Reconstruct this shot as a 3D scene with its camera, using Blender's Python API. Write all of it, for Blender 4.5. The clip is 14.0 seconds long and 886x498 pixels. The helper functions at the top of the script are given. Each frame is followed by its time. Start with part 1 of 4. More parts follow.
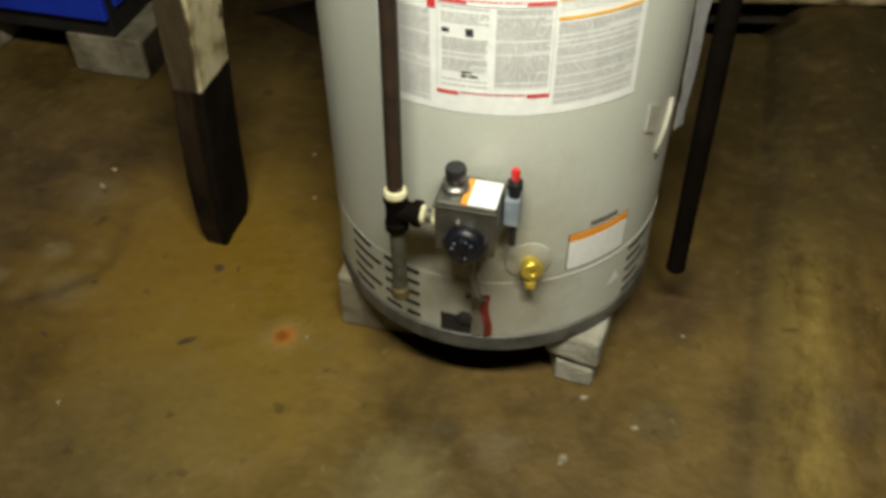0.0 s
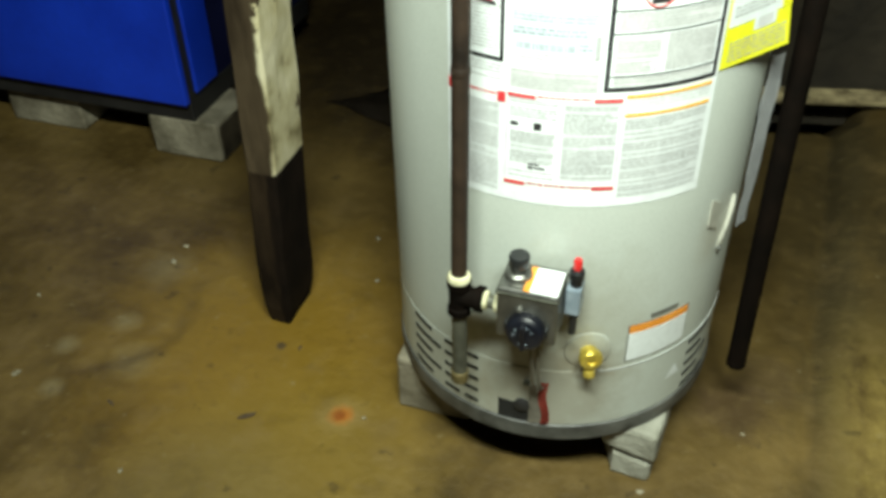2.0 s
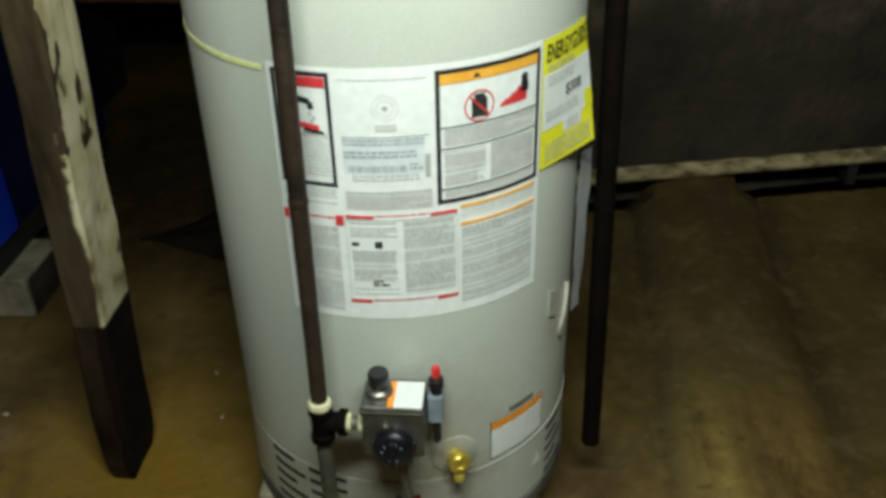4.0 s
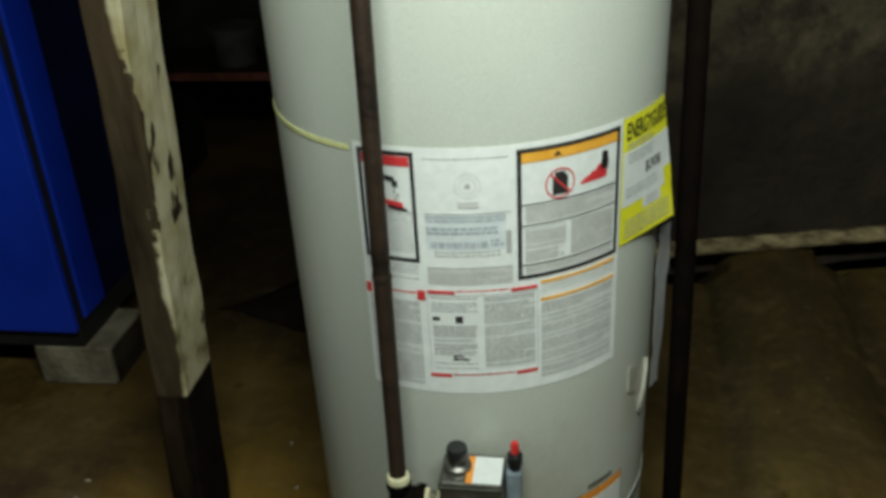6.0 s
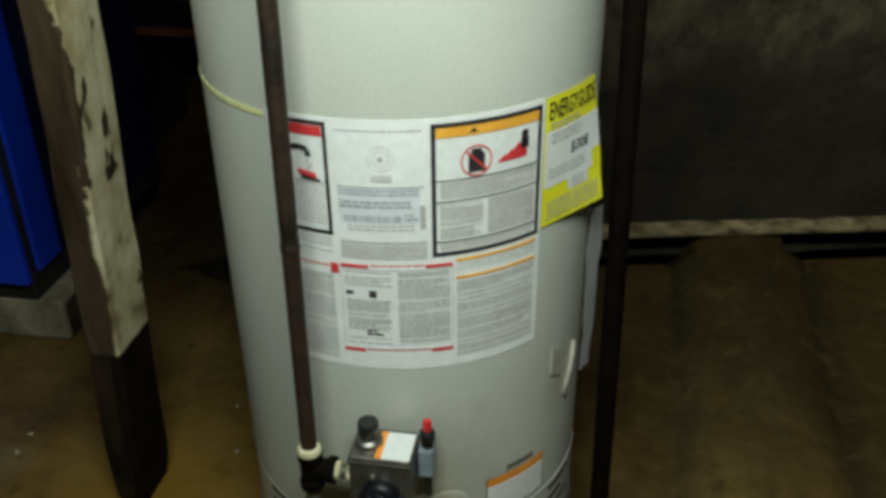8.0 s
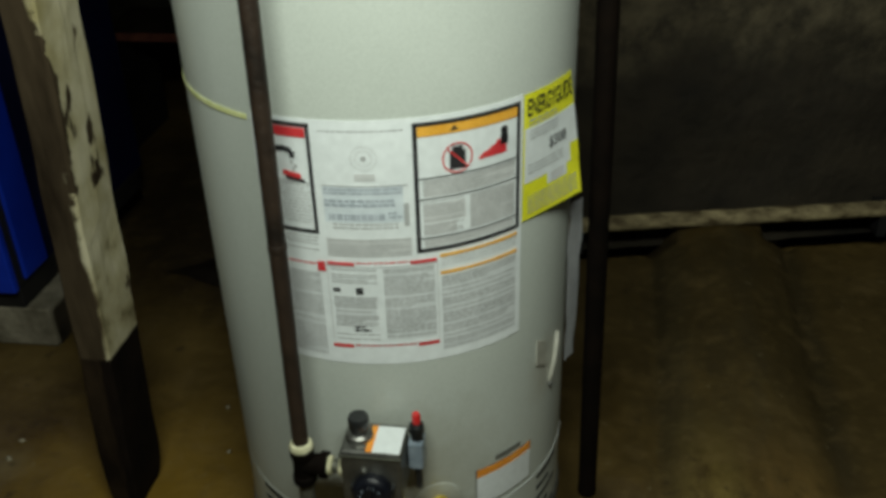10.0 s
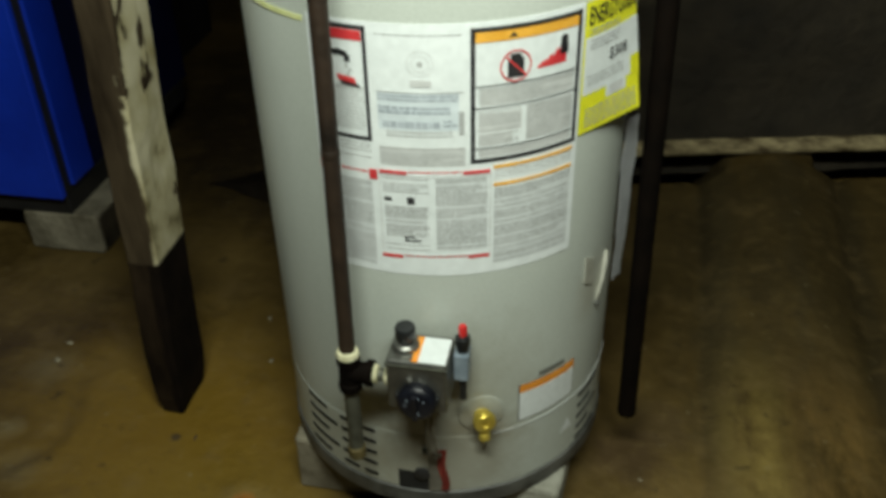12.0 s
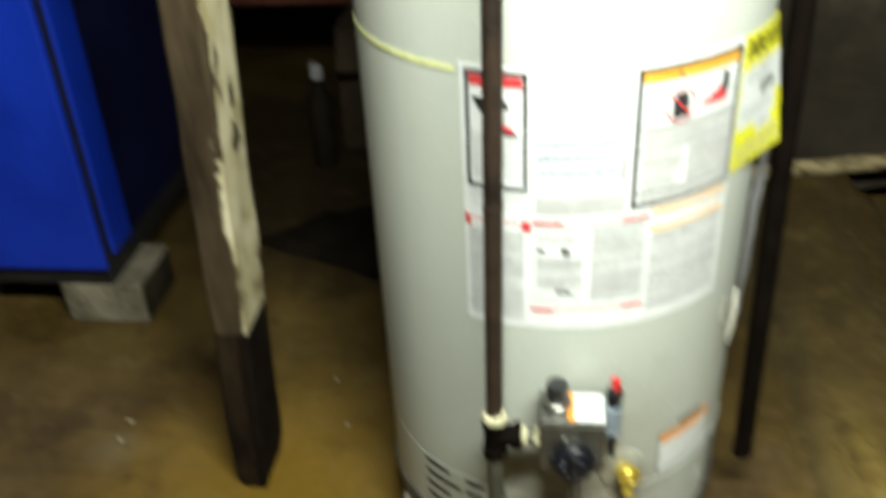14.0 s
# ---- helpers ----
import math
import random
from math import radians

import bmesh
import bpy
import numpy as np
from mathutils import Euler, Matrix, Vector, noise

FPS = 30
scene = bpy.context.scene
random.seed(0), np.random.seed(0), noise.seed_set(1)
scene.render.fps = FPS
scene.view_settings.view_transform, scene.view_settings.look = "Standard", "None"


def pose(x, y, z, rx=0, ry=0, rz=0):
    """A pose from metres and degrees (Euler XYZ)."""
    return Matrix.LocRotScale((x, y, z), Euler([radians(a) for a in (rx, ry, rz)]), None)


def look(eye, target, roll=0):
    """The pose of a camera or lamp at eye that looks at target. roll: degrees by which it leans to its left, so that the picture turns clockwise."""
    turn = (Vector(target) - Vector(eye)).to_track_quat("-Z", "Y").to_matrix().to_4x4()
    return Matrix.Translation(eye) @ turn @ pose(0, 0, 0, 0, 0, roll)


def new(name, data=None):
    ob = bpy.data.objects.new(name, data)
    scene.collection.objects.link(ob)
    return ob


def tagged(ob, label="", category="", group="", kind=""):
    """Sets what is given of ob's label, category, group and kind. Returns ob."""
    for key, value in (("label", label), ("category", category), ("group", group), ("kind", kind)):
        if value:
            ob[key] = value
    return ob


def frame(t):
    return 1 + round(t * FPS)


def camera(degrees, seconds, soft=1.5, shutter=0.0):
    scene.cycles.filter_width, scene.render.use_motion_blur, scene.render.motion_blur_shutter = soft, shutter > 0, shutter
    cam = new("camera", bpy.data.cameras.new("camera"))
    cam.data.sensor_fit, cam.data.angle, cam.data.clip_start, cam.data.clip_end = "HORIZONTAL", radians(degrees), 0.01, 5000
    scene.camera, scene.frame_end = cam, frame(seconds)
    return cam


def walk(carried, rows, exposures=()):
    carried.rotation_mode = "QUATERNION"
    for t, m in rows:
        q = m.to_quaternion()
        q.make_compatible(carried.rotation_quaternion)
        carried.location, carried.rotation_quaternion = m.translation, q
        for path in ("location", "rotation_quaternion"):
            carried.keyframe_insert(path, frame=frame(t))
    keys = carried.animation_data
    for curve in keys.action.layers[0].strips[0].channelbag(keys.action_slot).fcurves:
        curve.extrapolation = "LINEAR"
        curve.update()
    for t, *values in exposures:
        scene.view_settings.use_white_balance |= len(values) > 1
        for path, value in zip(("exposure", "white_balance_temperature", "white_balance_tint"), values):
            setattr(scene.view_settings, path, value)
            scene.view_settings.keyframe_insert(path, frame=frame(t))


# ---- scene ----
def aim(x, y, z, yaw, pitch, roll):
    """A camera pose from its eye, its turn to the left of +y, its tilt upwards and its lean."""
    return pose(x, y, z, 0, 0, yaw) @ pose(0, 0, 0, 90 + pitch) @ pose(0, 0, 0, 0, 0, roll)


cam = camera(51.21, 14.0, soft=3.8, shutter=0.5)
walk(cam, [
    (0.0, aim(0.209, -1.114, 1.170, 14.90, -43.95, -0.55)),
    (0.5, aim(0.202, -1.113, 1.160, 13.21, -43.97, -0.22)),
    (1.0, aim(0.198, -1.109, 1.164, 12.73, -41.00, -1.05)),
    (1.5, aim(0.213, -1.130, 1.170, 12.33, -38.80, 1.07)),
    (2.0, aim(0.205, -1.138, 1.185, 19.25, -38.45, -1.27)),
    (2.5, aim(0.199, -1.158, 1.188, 14.51, -36.91, -0.24)),
    (3.0, aim(0.189, -1.154, 1.186, 6.64, -36.41, -0.07)),
    (3.2, aim(0.171, -1.143, 1.193, 6.11, -35.30, -0.50)),
    (5.3, aim(0.162, -1.150, 1.215, 5.20, -30.48, -2.55)),
    (5.5, aim(0.160, -1.152, 1.217, 6.78, -29.73, -3.58)),
    (6.0, aim(0.150, -1.152, 1.221, 9.64, -27.97, -3.31)),
    (6.5, aim(0.151, -1.153, 1.228, 9.03, -27.58, -2.30)),
    (7.0, aim(0.174, -1.154, 1.224, 8.41, -28.26, -2.25)),
    (7.5, aim(0.212, -1.131, 1.223, 9.73, -28.53, -0.74)),
    (8.0, aim(0.246, -1.117, 1.217, 9.97, -29.99, -0.72)),
    (8.2, aim(0.255, -1.109, 1.214, 10.58, -29.58, -1.67)),
    (10.3, aim(0.250, -1.140, 1.227, 8.68, -30.42, -1.83)),
    (10.5, aim(0.251, -1.131, 1.217, 9.69, -31.11, -3.06)),
    (11.0, aim(0.237, -1.131, 1.210, 11.76, -32.16, -2.98)),
    (11.5, aim(0.235, -1.138, 1.210, 15.23, -33.30, -3.91)),
    (12.0, aim(0.229, -1.141, 1.205, 11.48, -34.59, -1.27)),
    (12.5, aim(0.179, -1.150, 1.198, 8.84, -36.70, -1.06)),
    (13.0, aim(0.086, -1.192, 1.212, 7.46, -34.98, -0.59)),
    (13.5, aim(0.021, -1.200, 1.196, 8.31, -36.96, -2.90)),
    (13.8, aim(-0.027, -1.155, 1.187, 3.50, -35.81, -0.58)),
    (14.0, aim(-0.001, -1.118, 1.198, 8.12, -32.34, -3.21)),
], exposures=[(0.0, 0.02, 7500, 19), (0.4, 1.12, 6250, -18), (0.5, 1.12, 6250, -18), (1.0, 0.8, 6300, -12), (1.5, 0.34, 6450, -3), (2.0, 0.56, 6500, 6), (2.5, 0.68, 6500, 8),
              (3.0, -0.12, 6500, 9), (3.2, -0.2, 6500, 10), (5.3, -0.9, 6500, 10), (6.5, -0.9, 6500, 10), (8.2, -0.9, 6500, 10), (10.3, -1.04, 6500, 10), (11.0, -1.03, 6500, 10),
              (12.0, -0.56, 6600, 10), (12.5, -0.52, 6500, 10), (13.0, -0.45, 6600, 11), (13.5, 0.34, 6900, 15), (14.0, 0.48, 6700, 14)])

# ---- light: one ceiling tube above the camera, and a faint glow of the cellar ----
world = bpy.data.worlds.new("cellar")
world.use_nodes = True
world.node_tree.nodes["Background"].inputs[0].default_value = (0.6, 0.65, 0.7, 1)
world.node_tree.nodes["Background"].inputs[1].default_value = 0.004
scene.world = world
tube_light = new("tube_light", bpy.data.lights.new("tube_light", "AREA"))
tube_light.data.shape, tube_light.data.size, tube_light.data.size_y = "RECTANGLE", 0.7, 0.12
tube_light.data.energy, tube_light.data.color = 46, (0.92, 1.0, 0.87)
tube_light.matrix_world = look((0.22, -0.99, 1.78), (0.16, 0.0, 0.62))


# ---- materials ----
def node_mat(name):
    m = bpy.data.materials.new(name)
    m.use_nodes = True
    return m, m.node_tree.nodes, m.node_tree.links, m.node_tree.nodes["Principled BSDF"]


def surface(name, dark, light, scale=8.0, rough=0.6, metal=0.0, bump=0.15, grain=90.0, spread=(0.35, 0.65), stretch=(1, 1, 1), rough_vary=0.1, bump_dist=0.004, spec=0.5):
    """A procedural surface: a coarse mottling between two colours, a fine grain, uneven gloss and relief."""
    m, nodes, links, bsdf = node_mat(name)
    co = nodes.new("ShaderNodeTexCoord")
    mp = nodes.new("ShaderNodeMapping")
    mp.inputs["Scale"].default_value = stretch
    links.new(co.outputs["Object"], mp.inputs[0])
    big = nodes.new("ShaderNodeTexNoise")
    big.inputs["Scale"].default_value, big.inputs["Detail"].default_value, big.inputs["Roughness"].default_value = scale, 6, 0.6
    links.new(mp.outputs[0], big.inputs["Vector"])
    ramp = nodes.new("ShaderNodeValToRGB")
    ramp.color_ramp.elements[0].position, ramp.color_ramp.elements[1].position = spread
    ramp.color_ramp.elements[0].color, ramp.color_ramp.elements[1].color = (*dark, 1), (*light, 1)
    links.new(big.outputs["Fac"], ramp.inputs[0])
    fine = nodes.new("ShaderNodeTexNoise")
    fine.inputs["Scale"].default_value, fine.inputs["Detail"].default_value = grain, 4
    links.new(mp.outputs[0], fine.inputs["Vector"])
    tone = nodes.new("ShaderNodeMapRange")
    tone.inputs["To Min"].default_value, tone.inputs["To Max"].default_value = 0.85, 1.12
    links.new(fine.outputs["Fac"], tone.inputs[0])
    mul = nodes.new("ShaderNodeMix")
    mul.data_type, mul.blend_type = "RGBA", "MULTIPLY"
    mul.inputs["Factor"].default_value = 1.0
    links.new(ramp.outputs[0], mul.inputs["A"])
    links.new(tone.outputs[0], mul.inputs["B"])
    links.new(mul.outputs["Result"], bsdf.inputs["Base Color"])
    rr = nodes.new("ShaderNodeMapRange")
    rr.inputs["To Min"].default_value, rr.inputs["To Max"].default_value = max(0.03, rough - rough_vary), min(1.0, rough + rough_vary)
    links.new(big.outputs["Fac"], rr.inputs[0])
    links.new(rr.outputs[0], bsdf.inputs["Roughness"])
    bsdf.inputs["Metallic"].default_value = metal
    bsdf.inputs["Specular IOR Level"].default_value = spec
    if bump:
        bp = nodes.new("ShaderNodeBump")
        bp.inputs["Strength"].default_value, bp.inputs["Distance"].default_value = bump, bump_dist
        links.new(fine.outputs["Fac"], bp.inputs["Height"])
        links.new(bp.outputs[0], bsdf.inputs["Normal"])
    return m


def blot(nodes, links, x, y, r, soft, wobble=0.35, scale=14.0):
    """A mask that is 1 inside an uneven round patch at (x, y) of radius r and 0 outside."""
    geo = nodes.new("ShaderNodeNewGeometry")
    sep = nodes.new("ShaderNodeVectorMath")
    sep.operation = "DISTANCE"
    flat = nodes.new("ShaderNodeVectorMath")
    flat.operation = "MULTIPLY"
    flat.inputs[1].default_value = (1, 1, 0)
    links.new(geo.outputs["Position"], flat.inputs[0])
    sep.inputs[1].default_value = (x, y, 0)
    links.new(flat.outputs[0], sep.inputs[0])
    nz = nodes.new("ShaderNodeTexNoise")
    nz.inputs["Scale"].default_value, nz.inputs["Detail"].default_value, nz.inputs["Roughness"].default_value = scale, 8, 0.68
    links.new(geo.outputs["Position"], nz.inputs["Vector"])
    add = nodes.new("ShaderNodeMath")
    add.operation = "MULTIPLY_ADD"
    add.inputs[1].default_value = -2 * wobble * r
    links.new(nz.outputs["Fac"], add.inputs[0])
    links.new(sep.outputs["Value"], add.inputs[2])
    mr = nodes.new("ShaderNodeMapRange")
    mr.inputs["From Min"].default_value, mr.inputs["From Max"].default_value = r * (1 - wobble), r * (1 - wobble) - soft
    links.new(add.outputs[0], mr.inputs[0])
    return mr.outputs[0]


def floor_material():
    m = surface("damp_concrete", (0.042, 0.0255, 0.0065), (0.158, 0.102, 0.028), scale=3.6, rough=0.5, bump=0.5, grain=38, spread=(0.3, 0.72), rough_vary=0.22, bump_dist=0.006)
    nodes, links, bsdf = m.node_tree.nodes, m.node_tree.links, m.node_tree.nodes["Principled BSDF"]
    last = bsdf.inputs["Base Color"].links[0].from_socket
    stains_and_shade = [(-0.5, -0.08, 0.42, 0.3, (0.20, 0.117, 0.012), 0.75), (-0.34, -0.34, 0.3, 0.2, (0.185, 0.122, 0.018), 0.6),
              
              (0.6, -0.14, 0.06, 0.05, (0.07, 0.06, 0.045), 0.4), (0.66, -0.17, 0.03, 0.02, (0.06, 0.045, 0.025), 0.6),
              # Four broad dark blots paint in the dimness of the floor's back.
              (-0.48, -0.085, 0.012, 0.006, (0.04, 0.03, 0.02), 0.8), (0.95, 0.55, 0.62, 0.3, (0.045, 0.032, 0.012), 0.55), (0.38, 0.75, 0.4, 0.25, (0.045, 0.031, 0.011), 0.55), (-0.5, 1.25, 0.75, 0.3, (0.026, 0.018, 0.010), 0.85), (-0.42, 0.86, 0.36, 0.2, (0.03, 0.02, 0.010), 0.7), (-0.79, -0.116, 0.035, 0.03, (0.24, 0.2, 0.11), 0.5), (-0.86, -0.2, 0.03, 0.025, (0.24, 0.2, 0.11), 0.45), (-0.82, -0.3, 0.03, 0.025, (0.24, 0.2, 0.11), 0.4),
              (0.31, 0.01, 0.09, 0.05, (0.06, 0.036, 0.016), 0.75), (0.37, 0.09, 0.08, 0.05, (0.07, 0.045, 0.02), 0.6), (-0.308, -0.205, 0.05, 0.03, (0.24, 0.17, 0.06), 0.45),
              (-0.308, -0.205, 0.026, 0.016, (0.36, 0.12, 0.012), 0.85), (-0.311, -0.207, 0.015, 0.009, (0.20, 0.05, 0.005), 0.9), (0.002, -0.32, 0.035, 0.025, (0.06, 0.044, 0.018), 0.75),
              (0.31, -0.225, 0.042, 0.008, (0.085, 0.065, 0.028), 0.6), (-0.72, -0.2, 0.06, 0.05, (0.22, 0.18, 0.1), 0.35), (-0.8, 0.05, 0.07, 0.06, (0.22, 0.18, 0.1), 0.35),
              (-0.72, 0.02, 0.03, 0.03, (0.07, 0.047, 0.015), 0.32), (-0.70, -0.03, 0.028, 0.03, (0.07, 0.047, 0.015), 0.32), (-0.69, -0.08, 0.028, 0.03, (0.07, 0.047, 0.015), 0.32), (-0.69, -0.13, 0.03, 0.03, (0.065, 0.043, 0.014), 0.35), (-0.70, -0.17, 0.034, 0.03, (0.06, 0.04, 0.015), 0.38), (-0.725, -0.2, 0.034, 0.03, (0.06, 0.04, 0.015), 0.38), (-0.77, -0.235, 0.036, 0.03, (0.06, 0.04, 0.015), 0.38),
              (-0.05, -0.42, 0.1, 0.07, (0.22, 0.185, 0.08), 0.45), (0.08, -0.33, 0.05, 0.04, (0.15, 0.125, 0.08), 0.35), (-0.45, -0.45, 0.2, 0.1, (0.1, 0.08, 0.035), 0.3)]
    for x, y, r, soft, colour, amount in stains_and_shade:
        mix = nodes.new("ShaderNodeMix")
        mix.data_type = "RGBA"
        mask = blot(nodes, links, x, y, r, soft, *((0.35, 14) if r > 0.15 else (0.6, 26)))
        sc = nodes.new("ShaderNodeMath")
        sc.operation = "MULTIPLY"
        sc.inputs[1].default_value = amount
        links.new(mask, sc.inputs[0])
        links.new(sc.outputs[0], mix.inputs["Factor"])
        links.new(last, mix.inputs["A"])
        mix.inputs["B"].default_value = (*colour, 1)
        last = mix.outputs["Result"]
    # shade painted along the grooves beside the ridge, thinning out towards its near end
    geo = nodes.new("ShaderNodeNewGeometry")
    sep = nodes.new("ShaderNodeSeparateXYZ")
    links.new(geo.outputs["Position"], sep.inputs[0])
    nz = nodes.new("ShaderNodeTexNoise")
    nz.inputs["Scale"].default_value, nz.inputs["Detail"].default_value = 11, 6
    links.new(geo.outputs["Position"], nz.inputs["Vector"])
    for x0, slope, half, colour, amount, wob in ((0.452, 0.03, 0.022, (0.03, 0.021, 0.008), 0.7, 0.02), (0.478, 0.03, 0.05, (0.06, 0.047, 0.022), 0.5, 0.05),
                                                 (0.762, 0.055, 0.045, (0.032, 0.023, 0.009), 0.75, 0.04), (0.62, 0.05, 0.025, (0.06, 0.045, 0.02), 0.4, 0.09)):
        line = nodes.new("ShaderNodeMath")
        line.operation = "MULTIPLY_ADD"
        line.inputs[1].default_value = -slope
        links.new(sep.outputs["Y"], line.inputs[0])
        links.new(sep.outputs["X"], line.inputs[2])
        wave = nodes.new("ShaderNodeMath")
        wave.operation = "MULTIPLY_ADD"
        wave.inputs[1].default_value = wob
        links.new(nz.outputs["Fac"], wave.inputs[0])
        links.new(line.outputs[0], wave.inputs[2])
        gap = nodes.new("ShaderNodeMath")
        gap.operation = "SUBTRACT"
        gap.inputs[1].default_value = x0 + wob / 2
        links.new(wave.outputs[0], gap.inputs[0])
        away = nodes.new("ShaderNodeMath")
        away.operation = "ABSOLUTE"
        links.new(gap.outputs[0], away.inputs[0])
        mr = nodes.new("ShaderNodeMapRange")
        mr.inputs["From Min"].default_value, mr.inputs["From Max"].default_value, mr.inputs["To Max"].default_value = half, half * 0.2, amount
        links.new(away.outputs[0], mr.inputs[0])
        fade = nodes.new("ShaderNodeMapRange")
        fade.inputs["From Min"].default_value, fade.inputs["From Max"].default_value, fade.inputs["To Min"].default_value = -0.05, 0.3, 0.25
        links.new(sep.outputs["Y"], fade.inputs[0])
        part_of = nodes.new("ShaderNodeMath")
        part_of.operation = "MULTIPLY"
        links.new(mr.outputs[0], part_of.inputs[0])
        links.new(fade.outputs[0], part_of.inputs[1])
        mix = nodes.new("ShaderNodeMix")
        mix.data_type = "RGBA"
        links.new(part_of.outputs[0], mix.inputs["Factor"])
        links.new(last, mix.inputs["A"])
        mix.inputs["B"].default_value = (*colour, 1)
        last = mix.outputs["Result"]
    # worn streaks along the ridge: pale and sandy towards the near end, painted dim further back
    lie = nodes.new("ShaderNodeMapping")
    lie.inputs["Scale"].default_value = (15, 6, 1)
    lie.inputs["Rotation"].default_value = (0, 0, math.radians(2.5))
    links.new(geo.outputs["Position"], lie.inputs[0])
    run = nodes.new("ShaderNodeTexNoise")
    run.inputs["Scale"].default_value, run.inputs["Detail"].default_value, run.inputs["Roughness"].default_value = 1.0, 8, 0.7
    links.new(lie.outputs[0], run.inputs["Vector"])

    def span(value, lo, hi, soft):
        """1 between lo and hi, fading over soft at both ends."""
        pair = []
        for e0, e1 in ((lo - soft, lo + soft), (hi + soft, hi - soft)):
            g = nodes.new("ShaderNodeMapRange")
            g.inputs["From Min"].default_value, g.inputs["From Max"].default_value = e0, e1
            links.new(value, g.inputs[0])
            pair.append(g.outputs[0])
        low = nodes.new("ShaderNodeMath")
        low.operation = "MINIMUM"
        links.new(pair[0], low.inputs[0])
        links.new(pair[1], low.inputs[1])
        return low.outputs[0]

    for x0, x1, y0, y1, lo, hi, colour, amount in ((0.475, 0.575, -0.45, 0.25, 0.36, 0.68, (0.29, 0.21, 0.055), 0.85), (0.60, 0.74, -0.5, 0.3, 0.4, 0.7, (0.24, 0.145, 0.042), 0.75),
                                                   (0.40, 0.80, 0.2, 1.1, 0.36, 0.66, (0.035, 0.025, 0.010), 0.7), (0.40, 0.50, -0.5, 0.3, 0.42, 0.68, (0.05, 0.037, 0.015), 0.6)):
        keep = run.outputs["Fac"]
        grade = nodes.new("ShaderNodeMapRange")
        grade.inputs["From Min"].default_value, grade.inputs["From Max"].default_value, grade.inputs["To Max"].default_value = lo, hi, amount
        links.new(keep, grade.inputs[0])
        keep = grade.outputs[0]
        for other in (span(sep.outputs["X"], x0, x1, 0.03), span(sep.outputs["Y"], y0, y1, 0.12)):
            mm = nodes.new("ShaderNodeMath")
            mm.operation = "MULTIPLY"
            links.new(keep, mm.inputs[0])
            links.new(other, mm.inputs[1])
            keep = mm.outputs[0]
        mix = nodes.new("ShaderNodeMix")
        mix.data_type = "RGBA"
        links.new(keep, mix.inputs["Factor"])
        links.new(last, mix.inputs["A"])
        mix.inputs["B"].default_value = (*colour, 1)
        last = mix.outputs["Result"]
    # scattered grit and scuffs
    for scale, lo, hi, colour, amount in ((38, 0.54, 0.72, (0.19, 0.138, 0.05), 0.14), (30, 0.44, 0.30, (0.06, 0.04, 0.012), 0.2), (12, 0.55, 0.72, (0.17, 0.115, 0.045), 0.35), (34, 0.68, 0.74, (0.24, 0.2, 0.11), 0.3), (21, 0.35, 0.29, (0.03, 0.02, 0.008), 0.5), (7, 0.4, 0.3, (0.05, 0.037, 0.015), 0.25)):
        nz2 = nodes.new("ShaderNodeTexNoise")
        nz2.inputs["Scale"].default_value, nz2.inputs["Detail"].default_value = scale, 5
        links.new(geo.outputs["Position"], nz2.inputs["Vector"])
        mr = nodes.new("ShaderNodeMapRange")
        mr.inputs["From Min"].default_value, mr.inputs["From Max"].default_value, mr.inputs["To Max"].default_value = lo, hi, amount
        links.new(nz2.outputs["Fac"], mr.inputs[0])
        mix = nodes.new("ShaderNodeMix")
        mix.data_type = "RGBA"
        links.new(mr.outputs[0], mix.inputs["Factor"])
        links.new(last, mix.inputs["A"])
        mix.inputs["B"].default_value = (*colour, 1)
        last = mix.outputs["Result"]
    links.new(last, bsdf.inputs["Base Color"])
    return m


